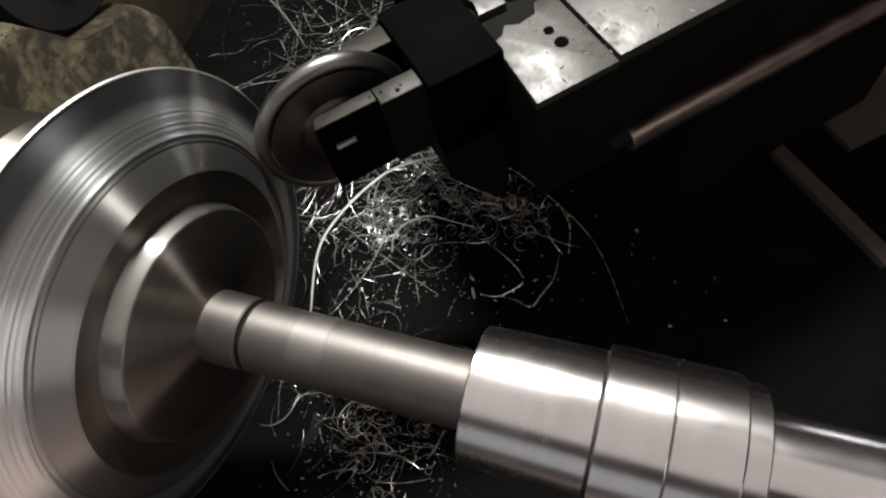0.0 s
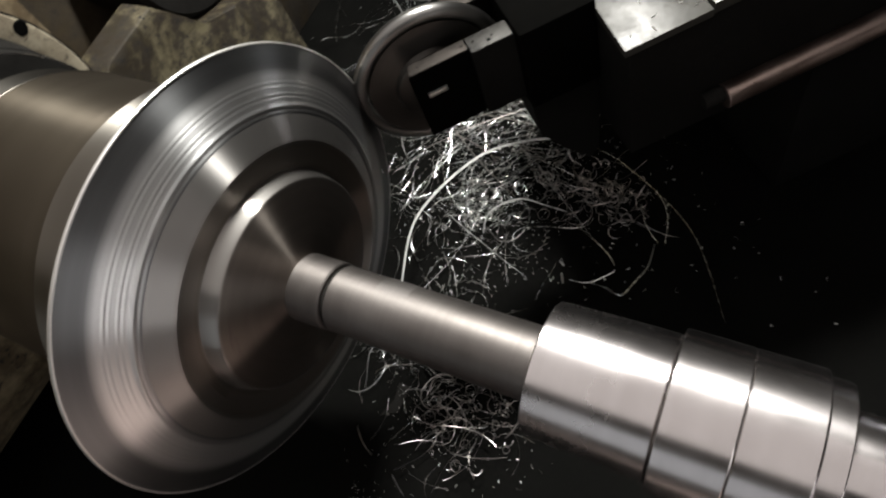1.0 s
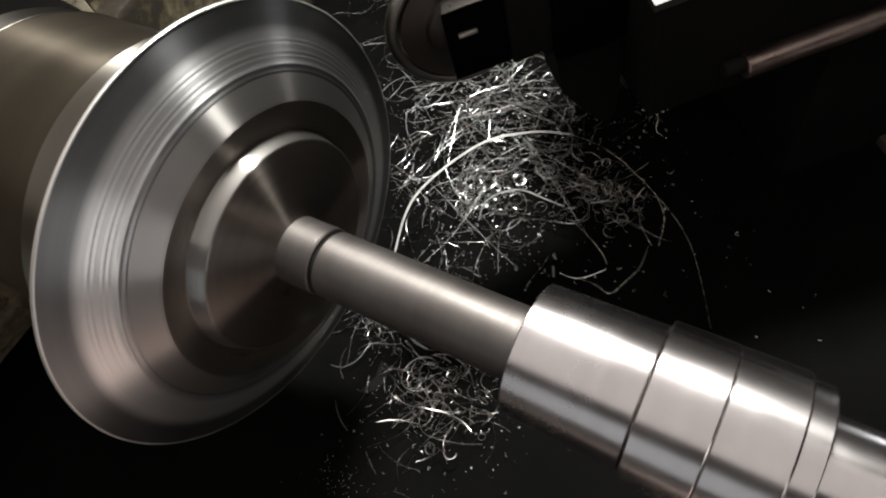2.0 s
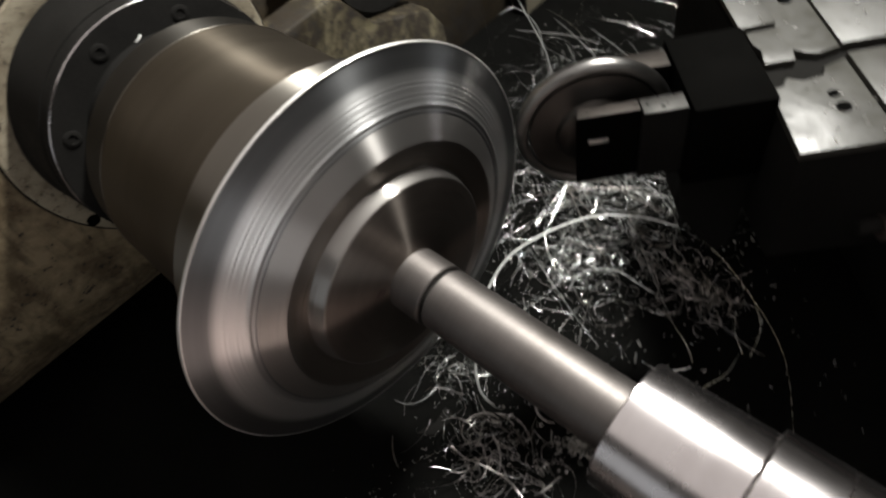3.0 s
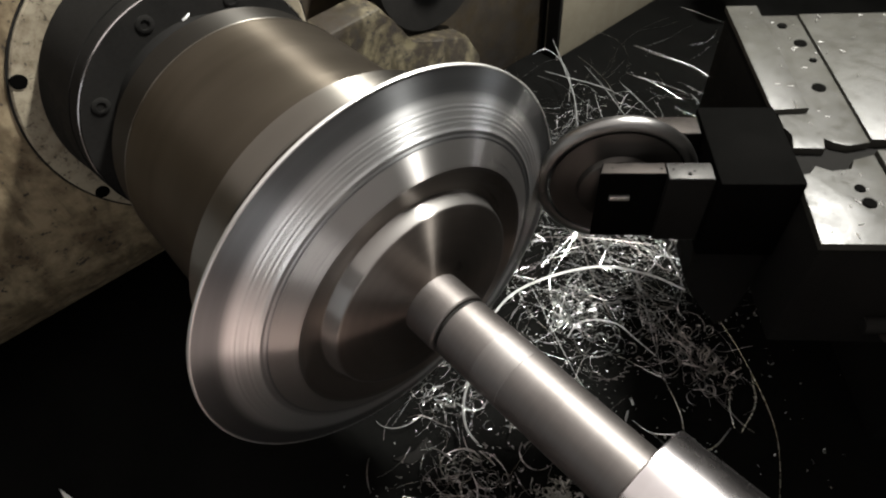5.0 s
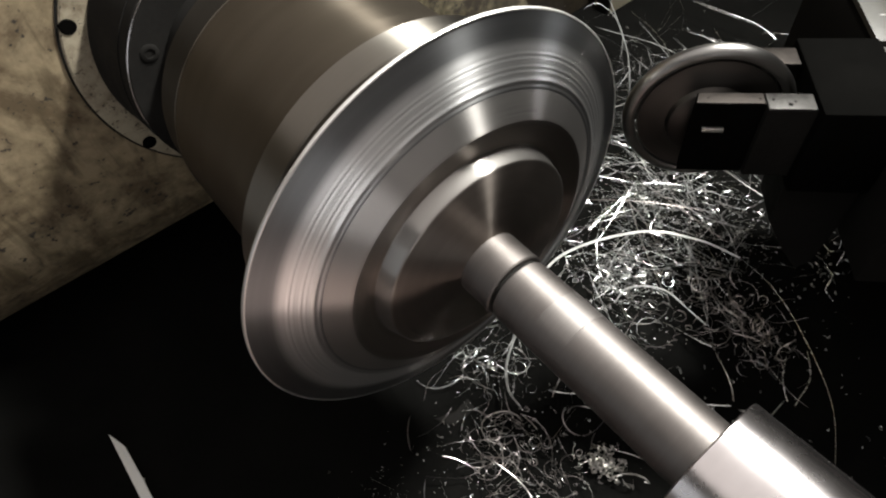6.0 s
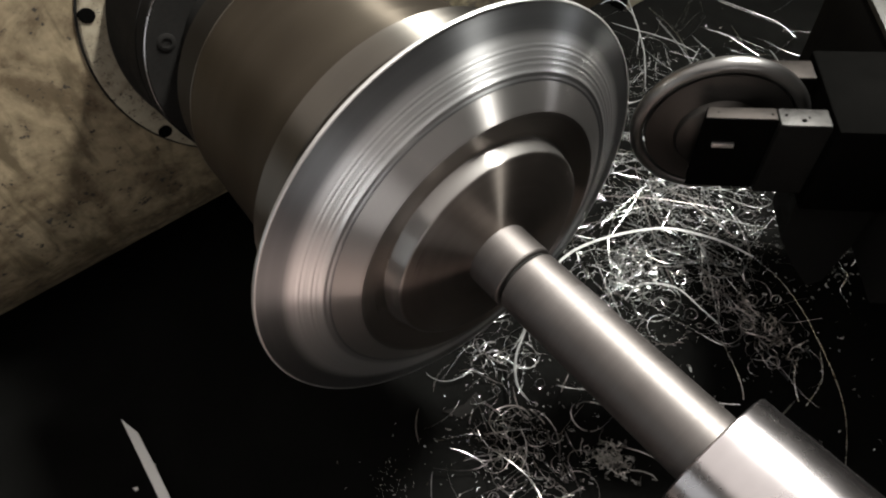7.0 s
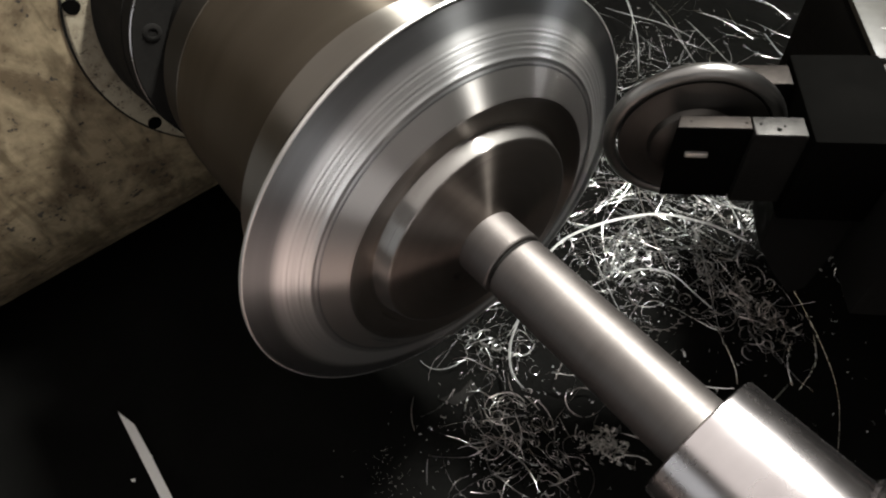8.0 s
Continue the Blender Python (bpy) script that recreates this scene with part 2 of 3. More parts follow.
def disc_cylinder(radius, length, steps=32, bevel=0.001):
    return revolve([(0, radius - bevel), (bevel, radius), (length - bevel, radius), (length, radius - bevel)], steps)


def thing(name, label, category, at=(0, 0, 0), group="", kind=""):
    ob = new(name)
    ob.location = raised(at)
    return tagged(ob, label, category, group, kind)


def moved(bm, m):
    bmesh.ops.transform(bm, matrix=m, verts=bm.verts)
    return bm


# ---- the room ----
def slab(name, x0, x1, y0, y1, z0, z1, material, label, category):
    ob = to_object(name, box(x0, x1, y0, y1, z0, z1, 0), material)
    return tagged(ob, label, category, kind="structure")


slab("floor", -4, 4, -4, 4, -0.2, 0, CONCRETE, "worn reddish concrete workshop floor", "floor")
slab("ceiling", -4, 4, -4, 4, 3.6, 3.8, WALLS, "grey painted workshop ceiling", "ceiling")
slab("wall_north", -4, 4, 4, 4.2, 0, 3.6, WALLS, "dull painted workshop wall", "wall")
slab("wall_south", -4, 4, -4.2, -4, 0, 3.6, WALLS, "dull painted workshop wall", "wall")
slab("wall_east", 4, 4.2, -4, 4, 0, 3.6, WALLS, "dull painted workshop wall", "wall")
slab("wall_west", -4.2, -4, -4, 4, 0, 3.6, WALLS, "dull painted workshop wall", "wall")

TRAY_Z = -0.552


def build_tray():
    t = thing("chip_tray", "black oil-covered steel chip tray under the lathe", "tray", (0, 0, 0))
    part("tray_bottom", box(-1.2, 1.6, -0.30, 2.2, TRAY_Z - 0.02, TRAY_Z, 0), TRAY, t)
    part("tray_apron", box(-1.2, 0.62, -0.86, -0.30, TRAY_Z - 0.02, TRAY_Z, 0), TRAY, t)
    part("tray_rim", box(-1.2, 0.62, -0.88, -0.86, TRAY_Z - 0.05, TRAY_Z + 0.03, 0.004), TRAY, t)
    part("tray_leg", box(-1.1, -0.95, -0.6, 2.0, -AZ, TRAY_Z - 0.02, 0.004), BLACK, t)
    part("tray_leg", box(1.3, 1.45, -0.25, 2.0, -AZ, TRAY_Z - 0.02, 0.004), BLACK, t)
    return t


build_tray()


# ---- headstock ----
def build_headstock():
    t = thing("headstock", "stained olive-beige lathe headstock with a bolted round boss", "headstock")
    X = -0.56
    near = [(-0.95, -0.08), (0.235, -0.08), (0.235, 0.7), (-0.95, 0.7)]
    rot = Matrix(((0, 0, 1, 0), (1, 0, 0, 0), (0, 1, 0, 0), (0, 0, 0, 1)))
    wall = prism(near, X - 0.5, X, 0)
    part("front_wall", moved(wall, rot), PAINT, t)
    # foot curved under to put the lower wall's shade into the shape
    foot = bmesh.new()
    deep, tall = 0.40, 0.46
    arc = [(X - deep + deep * math.cos(radians(k * 3.75)), -0.0802 - tall * math.sin(radians(k * 3.75))) for k in range(25)] + [(X - 0.5, -0.0802 - tall), (X - 0.5, -0.0802)]
    ends = [[foot.verts.new((x, y, z)) for x, z in arc] for y in (-0.95, 0.235)]
    for k in range(len(arc)):
        m = (k + 1) % len(arc)
        foot.faces.new((ends[0][k], ends[0][m], ends[1][m], ends[1][k]))
    foot.faces.new(ends[0])
    foot.faces.new(ends[1])
    part("rounded_shade_foot", foot, PAINT, t)
    # near-black base added where the wall fades into shade
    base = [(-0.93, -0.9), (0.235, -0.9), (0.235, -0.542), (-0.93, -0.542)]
    part("base", moved(prism(base, X - 0.5, X - 0.38, 0.004), rot), SHADED_BLACK, t, "near-black base added as shade under the headstock")
    ring = revolve([(X - 0.002, 0.196), (X + 0.004, 0.196), (X + 0.006, 0.199), (X + 0.006, 0.2335), (X + 0.004, 0.236), (X - 0.002, 0.236)], 96, True)
    part("boss_ring", ring, BOSS, t, "paler bolted boss ring")
    seam = revolve([(X - 0.001, 0.2365), (X + 0.0025, 0.2365), (X + 0.0025, 0.2395), (X - 0.001, 0.2395)], 96, True)
    part("boss_seam", seam, BLACK, t, "dark seam line round the boss")
    for k in range(6):
        a = radians(155.3 + 57.2 * k)
        b = disc_cylinder(0.011, 0.006, 24)
        # a near-black disc carries the shade inside the bolt hole
        part("bolt_hole", moved(b, Matrix.Translation((X + 0.0015, 0.2255 * math.cos(a), 0.2255 * math.sin(a)))), SHADED_BLACK, t, "dark sunk bolt")
    cover = revolve([(X, 0.203), (-0.530, 0.198), (-0.478, 0.1925), (-0.470, 0.192), (-0.470, 0.1905), (-0.450, 0.1895), (-0.4455, 0.186), (-0.4455, 0.10), (X, 0.10)], 128, True)
    part("bearing_cover", cover, BLACK, t, "black bearing cover with a bright worn edge")
    edge = revolve([(-0.4480, 0.1882), (-0.4466, 0.1889), (-0.4452, 0.1878), (-0.4460, 0.1868), (-0.4476, 0.1870)], 160, True)
    part("worn_edge", edge, CHROME, t, "bright worn edge of the cover")
    for k in range(8):
        a = radians(151.5 + 45 * k)
        b = revolve([(-0.446, 0.0125), (-0.4446, 0.0125), (-0.4440, 0.0115), (-0.4440, 0.0065), (-0.446, 0.0062)], 24, True)
        part("cover_bolt", moved(b, Matrix.Translation((0, 0.161 * math.cos(a), 0.161 * math.sin(a)))), BLACK, t)
    return t


build_headstock()


def build_casting():
    t = thing("bed_casting", "cream casting with chipped and oil-stained paint behind the mandrel", "casting")
    rot = Matrix(((0, 0, 1, 0), (1, 0, 0, 0), (0, 1, 0, 0), (0, 0, 0, 1)))
    out = [(0.24, -0.9), (0.66, -0.9), (0.655, -0.26), (0.62, -0.20), (0.55, -0.17), (0.46, -0.15), (0.42, -0.075), (0.395, -0.04), (0.27, -0.045), (0.24, -0.06)]
    bm = moved(prism(out, -0.63, -0.555, 0.008), rot)
    part("casting_body", bm, CAST, t)
    pul = revolve([(-0.95, 0.1), (-0.95, 0.15), (-0.60, 0.15), (-0.59, 0.14), (-0.59, 0.05), (-0.57, 0.045)], 64)
    part("dark_drum", moved(pul, Matrix.Translation((0, 0.56, -0.02))), BLACK, t, "black drum on the casting")
    return t


build_casting()


def build_panel():
    t = thing("guard_panel", "cream painted steel guard panel standing in the tray", "guard panel")
    part("sheet", box(-0.76, -0.70, 1.122, 2.1, TRAY_Z, 0.35, 0.003), PANEL, t)
    part("post", box(-0.745, -0.698, 1.108, 1.120, TRAY_Z, 0.35, 0.003), BLACK, t, "black edge post")
    back = thing("back_guard", "dark brown oily sheet-metal guard", "guard panel")
    part("sheet", box(-0.80, -0.78, 0.20, 1.13, TRAY_Z, 0.35, 0.002), GUARD, back)
    part("folded_edge", box(-0.779, -0.762, 0.62, 0.632, TRAY_Z, 0.35, 0.002), GUARD, back)


build_panel()

# ---- turning things ----
def build_mandrel():
    t = thing("mandrel", "brown oily steel spinning mandrel on the headstock", "mandrel")
    part("spindle_nose", revolve([(-0.4445, 0.141), (-0.3620, 0.141)], 128), BLACK, t, "black oily spindle nose")
    part("back_plate", revolve([(-0.3615, 0.12), (-0.3615, 0.1765), (-0.3595, 0.1790), (-0.3118, 0.1790)], 160), NOSE, t, "dark grey back plate of the mandrel")
    body = [(-0.3110, 0.150), (-0.3110, 0.1805), (-0.308, 0.183), (-0.1480, 0.183), (-0.1460, 0.1855), (-0.094, 0.1855)]
    part("mandrel_body", revolve(body, 192), MANDREL, t)
    rear = revolve([(-0.3116, 0.1812), (-0.3116, 0.1825), (-0.3098, 0.1836), (-0.3080, 0.1834)], 192, True)
    part("rear_edge", rear, RING, t, "bright thin rear edge")
    ring = [(-0.0955, 0.15), (-0.0955, 0.2035), (-0.0940, 0.205), (-0.0580, 0.205), (-0.0565, 0.2035), (-0.0560, 0.165)]
    part("backing_ring", revolve(ring, 192), RING, t, "pale turned backing ring")
    part("neck", revolve([(-0.0570, 0.190), (-0.0500, 0.198), (-0.0125, 0.215)], 160), MANDREL, t, "dark oily forming face behind the dish")
    return t


def build_dish():
    """The spun sheet: a shallow cone with tool rings near its root."""
    front, n = [], 150
    for i in range(n + 1):
        s = i / n
        r = 0.1845 + (0.2485 - 0.1845) * s
        x = 0.0205 * (1 - s) ** 1.12
        band = math.exp(-((r - 0.2040) / 0.0135) ** 4)
        x += band * (0.00010 * math.sin((r - 0.19) * 2 * math.pi / 0.0054) + 0.00006 * math.sin((r - 0.19) * 2 * math.pi / 0.0037 + 1.0))
        x += 0.0008 * math.exp(-((r - 0.1905) / 0.0020) ** 2) - 0.0003 * math.exp(-((r - 0.1862) / 0.0017) ** 2)
        front.append((x, r))
    back = [(x - 0.003, r) for x, r in front[::-10]][1:]
    t = thing("spun_dish", "half-formed shiny sheet metal dish with tool rings", "metal dish")
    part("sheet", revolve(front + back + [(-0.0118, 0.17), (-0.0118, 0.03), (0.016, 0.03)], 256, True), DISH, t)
    edge = [(0.0006, 0.2484), (0.0003, 0.2497), (-0.0006, 0.2503), (-0.0030, 0.2503), (-0.0040, 0.2494), (-0.0036, 0.2482)]
    part("rim_edge", revolve(edge, 256, True), EDGE, t, "bright cut rim edge")
    return t


def build_presser():
    t = thing("pressing_plate", "stepped turned steel pressing plate on its shaft", "pressing plate")
    disc = [(0.0170, 0.05), (0.0165, 0.1852), (0.0185, 0.1858), (0.0325, 0.1580), (0.0331, 0.1568), (0.0326, 0.1552), (0.0262, 0.1275), (0.0262, 0.1258),
            (0.0272, 0.1248), (0.0434, 0.1203), (0.0445, 0.1194), (0.0450, 0.1180), (0.0540, 0.042), (0.0545, 0.03)]
    part("stepped_disc", revolve(disc, 224), PRESS, t)
    shaft = [(0.050, 0.0378), (0.0940, 0.0376), (0.0955, 0.0362), (0.0958, 0.0300), (0.1003, 0.0300), (0.1006, 0.0350), (0.1018, 0.0360), (0.345, 0.0360)]
    rod = part("shaft", revolve(shaft, 96), SHAFT, t, "ground steel shaft with a dark groove")
    # black ring puts the groove's shade into colour
    part("groove", revolve([(0.0959, 0.0300), (0.0959, 0.0325), (0.1002, 0.0325), (0.1002, 0.0300)], 64, True), BLACK, rod, "groove behind the collar, coloured black as shade")
    pad = bmesh.new()
    rows = [[pad.verts.new((x, r * math.cos(radians(a)), r * math.sin(radians(a)))) for a in range(0, 131, 5)]
            for x, r in ((0.150, 0.0355), (0.1505, 0.0363), (0.1865, 0.0363), (0.187, 0.0355))]
    for p, q in zip(rows, rows[1:]):
        for i in range(len(p) - 1):
            pad.faces.new((p[i], p[i + 1], q[i + 1], q[i]))
    part("worn_pad", pad, PAD, rod, "faint worn band on the shaft")
    return t


def build_tailstock():
    t = thing("tailstock_sleeve", "polished stepped steel tailstock sleeve", "tailstock sleeve")
    part("front_sleeve", revolve([(0.329, 0.0362), (0.3278, 0.0615), (0.3292, 0.0631), (0.4340, 0.0650), (0.4352, 0.0640)], 128), CHROME, t)
    part("second_ring", revolve([(0.4352, 0.055), (0.4362, 0.0700), (0.4375, 0.0712), (0.4893, 0.0712), (0.4903, 0.0704)], 128), CHROME, t)
    part("third_ring", revolve([(0.4908, 0.055), (0.4908, 0.0700), (0.4918, 0.0708), (0.5415, 0.0708), (0.5425, 0.0700)], 128), CHROME, t)
    part("end_ring", revolve([(0.5430, 0.05), (0.5430, 0.0650), (0.5440, 0.0658), (0.5595, 0.0658), (0.5605, 0.0650), (0.5605, 0.05)], 128), CHROME, t)
    part("quill", revolve([(0.555, 0.047), (1.10, 0.047)], 96), CHROME, t)
    part("housing", box(1.05, 1.5, -0.16, 0.16, TRAY_Z, 0.18, 0.02), BLACK, t, "black tailstock housing")
    return t


mandrel = build_mandrel()
dish = build_dish()
presser = build_presser()
build_tailstock()


rng = random.Random(5)


class Strips:
    """Many thin rolled strips gathered in one mesh."""

    def __init__(self):
        self.v, self.f = [], []

    def add(self, pts, width, thick, twist=0.0, taper=True, roll=0.0):
        """A strip with a flat three-cornered section along pts."""
        n, base = len(pts), len(self.v)
        for i, p in enumerate(pts):
            a, b = pts[max(0, i - 1)], pts[min(n - 1, i + 1)]
            d = (b - a).normalized()
            side = d.cross(Vector((0, 0, 1)))
            side = side.normalized() if side.length > 1e-4 else Vector((1, 0, 0))
            up = side.cross(d)
            w = roll + twist * i / n
            s2, u2 = side * math.cos(w) + up * math.sin(w), up * math.cos(w) - side * math.sin(w)
            k = 1.0 if not taper else 0.35 + 0.65 * math.sin(math.pi * (i + 0.5) / n) ** 0.5
            self.v += [tuple(p - s2 * width * k * 0.5), tuple(p + s2 * width * k * 0.5), tuple(p + u2 * thick)]
        for i in range(n - 1):
            o = base + 3 * i
            for k in range(3):
                l = (k + 1) % 3
                self.f.append((o + k, o + l, o + 3 + l, o + 3 + k))
        e = base + 3 * (n - 1)
        self.f += [(base, base + 2, base + 1), (e, e + 1, e + 2)]

    def make(self, name, material):
        me = bpy.data.meshes.new(name)
        me.from_pydata(self.v, [], self.f)
        me.materials.append(material)
        me.update()
        return new(name, me)


# ---- roller tool: local x along the arm, local y away from the operator ----
def build_tool():
    t = thing("roller_tool", "forming roller in a steel fork on a slotted tool slide", "forming tool")
    # roller
    R, c = 0.100, (0.003, 0.033)
    prof = [(-0.0195, 0.018), (-0.0195, 0.045), (-0.0180, 0.0475), (-0.0110, 0.050), (-0.0100, 0.058), (-0.0075, 0.079), (-0.0078, 0.0825)]
    bead = [(0.0095 * math.cos(a), 0.0905 + 0.0095 * math.sin(a)) for a in [radians(212 - 20.2 * k) for k in range(13)]]
    web = prof + [(-x, r) for x, r in prof[::-1]]
    wheel = part("roller", revolve(web, 128), WEB, t, "dark brown oily roller web")
    part("rolling_bead", revolve(bead, 128, True), ROLLER, wheel, "polished rounded rolling bead")
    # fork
    # lit tops and unlit sides of the fork are put into the colours
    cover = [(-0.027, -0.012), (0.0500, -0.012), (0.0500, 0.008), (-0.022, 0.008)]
    fork = part("near_plate", prism(cover, -0.053, 0.052, 0.0015), SHADED_BLACK, t, "black oily fork plate, sides coloured as unlit")
    part("worn_lit_top", prism(inset(cover, 0.001), 0.0521, 0.0532, 0.0004), RUBBED_LIT, fork, "brown rubbed upper edge, coloured lighter as lit")
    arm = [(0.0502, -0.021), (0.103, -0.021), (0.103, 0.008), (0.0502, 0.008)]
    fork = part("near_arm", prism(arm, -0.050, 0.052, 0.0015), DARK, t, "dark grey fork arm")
    part("worn_lit_top", prism(inset(arm, 0.001), 0.0521, 0.0532, 0.0004), WORN_LIT, fork, "bare worn upper edge, coloured lighter as lit")
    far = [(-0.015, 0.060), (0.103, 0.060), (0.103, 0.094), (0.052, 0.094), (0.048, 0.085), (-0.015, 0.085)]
    fork = part("far_plate", prism(far, -0.053, 0.052, 0.0015), SHADED_BLACK, t, "black oily fork plate, sides coloured as unlit")
    part("worn_lit_top", prism(inset(far, 0.001), 0.0521, 0.0532, 0.0004), RUBBED_LIT, fork, "brown rubbed upper edge, coloured lighter as lit")
    for u, v, r in ((0.058, -0.004, 0.0017), (0.075, -0.012, 0.0026), (0.081, -0.007, 0.0014), (-0.012, -0.002, 0.0012), (0.044, -0.003, 0.0014)):
        pit = moved(disc_cylinder(r, 0.0006, 14, 0.0001), Matrix.Translation((u, v, 0.0530)) @ pose(0, 0, 0, 0, -90, 0))
        part("pit_mark", pit, SHADED_BLACK, t, "small black pit in the worn edge")
    part("pin_head", box(-0.012, 0.012, -0.0165, -0.0118, 0.0135, 0.0192, 0.0006), EDGE, t, "bright pin head")
    axle = disc_cylinder(0.017, 0.075, 32)
    part("axle", moved(axle, Matrix.Translation((c[0], -0.004, 0)) @ pose(0, 0, 0, 0, 0, 90)), BLACK, t)
    # the shadow over the socket is put into its colour
    part("fork_socket", box(0.104, 0.199, -0.034, 0.108, -0.066, 0.058, 0.004), SHADED_BLACK, t, "socket that holds the fork, coloured near-black as shaded")
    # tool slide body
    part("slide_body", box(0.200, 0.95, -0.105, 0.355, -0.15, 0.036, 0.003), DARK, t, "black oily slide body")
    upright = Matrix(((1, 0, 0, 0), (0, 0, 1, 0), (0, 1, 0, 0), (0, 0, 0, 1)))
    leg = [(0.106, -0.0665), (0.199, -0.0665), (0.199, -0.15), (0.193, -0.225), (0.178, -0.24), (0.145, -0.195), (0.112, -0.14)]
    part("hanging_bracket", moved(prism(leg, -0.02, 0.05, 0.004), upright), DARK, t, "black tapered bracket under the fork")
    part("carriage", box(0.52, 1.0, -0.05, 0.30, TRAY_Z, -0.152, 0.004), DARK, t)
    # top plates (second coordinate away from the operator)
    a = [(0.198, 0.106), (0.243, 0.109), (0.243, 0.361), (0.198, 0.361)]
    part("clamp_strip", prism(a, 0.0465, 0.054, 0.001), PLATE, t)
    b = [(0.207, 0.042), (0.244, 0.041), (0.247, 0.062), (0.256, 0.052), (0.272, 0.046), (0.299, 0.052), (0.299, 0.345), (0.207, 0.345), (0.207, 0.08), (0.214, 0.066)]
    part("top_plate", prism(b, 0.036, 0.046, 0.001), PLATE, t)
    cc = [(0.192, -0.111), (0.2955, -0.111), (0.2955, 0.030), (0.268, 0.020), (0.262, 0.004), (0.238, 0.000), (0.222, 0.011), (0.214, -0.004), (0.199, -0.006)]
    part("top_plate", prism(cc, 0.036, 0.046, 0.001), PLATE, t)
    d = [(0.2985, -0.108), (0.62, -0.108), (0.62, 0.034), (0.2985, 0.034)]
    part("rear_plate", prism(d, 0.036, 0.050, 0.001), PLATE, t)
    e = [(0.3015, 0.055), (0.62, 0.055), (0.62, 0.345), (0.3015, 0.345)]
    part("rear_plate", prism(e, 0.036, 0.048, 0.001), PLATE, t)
    # near-black discs carry the shade of the sunk screw holes
    for u, v, r in ((0.282, 0.268, 0.009), (0.274, 0.162, 0.009), (0.286, 0.225, 0.005), (0.261, -0.051, 0.008), (0.259, -0.028, 0.006), (0.270, 0.315, 0.007)):
        b = moved(disc_cylinder(r, 0.003, 20, 0.0006), Matrix.Translation((u, v, 0.0447)) @ pose(0, 0, 0, 0, -90, 0))
        part("screw", b, SHADED_BLACK, t)
    crumbs = Strips()
    for _ in range(70):
        u, v = rng.uniform(0.205, 0.42), rng.choice((rng.uniform(-0.10, 0.0), rng.uniform(0.07, 0.34)))
        a, l = rng.uniform(0, 6.283), rng.uniform(0.0012, 0.004)
        top = 0.0545 if u < 0.243 and v > 0.10 else 0.0505 if u > 0.298 else 0.0465
        crumbs.add([Vector((u + l * k * math.cos(a), v + l * k * math.sin(a), top)) for k in (-1, 0, 1)], 0.0016, 0.0007)
    speck = crumbs.make("chip_crumbs", GLINT)
    speck.parent = t
    tagged(speck, "tiny glinting chips on the plates", kind="stuff")
    # guide rod beside the slide
    rod = moved(disc_cylinder(0.0160, 0.61, 40), Matrix.Translation((0.320, -0.1165, -0.102)))
    part("guide_rod", rod, RUST, t, "dark brown oiled guide rod")
    tip = moved(disc_cylinder(0.0105, 0.03, 24), Matrix.Translation((0.294, -0.1125, -0.100)))
    part("rod_tip", tip, BLACK, t)
    part("rod_bracket", box(0.86, 0.90, -0.150, -0.104, -0.125, -0.075, 0.002), BLACK, t)
    return t, wheel, c


tool, wheel, WHEEL_AT = build_tool()


# ---- chips ----
FLOOR = TRAY_Z


def heap(x, y):
    """Height of the chip heap over the tray."""
    h = 0.045 * math.exp(-((x + 0.02) / 0.28) ** 2 - ((y - 0.50) / 0.22) ** 2)
    h += 0.05 * math.exp(-((x + 0.45) / 0.30) ** 2 - ((y - 0.95) / 0.3) ** 2)
    h += 0.03 * math.exp(-((x - 0.10) / 0.16) ** 2 - ((y + 0.02) / 0.22) ** 2)
    return h


def curl(s, x, y, size, width):
    """One chip: an arc, a coil or a bent sliver, lying on the heap."""
    kind = rng.random()
    z = AZ + FLOOR + 0.002 + heap(x, y) * rng.random()
    yaw, tilt = rng.uniform(0, 6.283), rng.gauss(0, 0.35)
    pts = []
    if kind < 0.5:
        r, span, n = size * rng.uniform(0.6, 1.6), rng.uniform(0.6, 3.5), 9
        for i in range(n):
            a = span * i / (n - 1)
            pts.append((r * math.sin(a), r * (1 - math.cos(a)), 0.35 * r * tilt * a))
    elif kind < 0.72:
        r, turns, n = size * rng.uniform(0.12, 0.3), rng.uniform(1, 3), 22
        for i in range(n):
            a = turns * 6.283 * i / (n - 1)
            pts.append((r * math.cos(a), size * 0.9 * i / n, r * (1 + math.sin(a))))
    else:
        n, b1, b2 = 6, rng.gauss(0, 0.5), rng.gauss(0, 0.5)
        for i in range(n):
            q = i / (n - 1)
            pts.append((size * q * 1.5, size * (b1 * q * q), size * b2 * q * (1 - q)))
    c, si = math.cos(yaw), math.sin(yaw)
    low = min(p[2] for p in pts)
    world_pts = [Vector((x + p[0] * c - p[1] * si, y + p[0] * si + p[1] * c, z + p[2] - low)) for p in pts]
    s.add(world_pts, width, width * 0.3, rng.uniform(-2.0, 2.0), True, rng.uniform(-1.2, 1.2))


def scatter(s, count, cx, cy, sx, sy, size, width):
    for _ in range(count):
        x, y = rng.gauss(cx, sx), rng.gauss(cy, sy)
        curl(s, x, y, size * rng.uniform(0.5, 1.7), width * rng.uniform(0.5, 1.5))


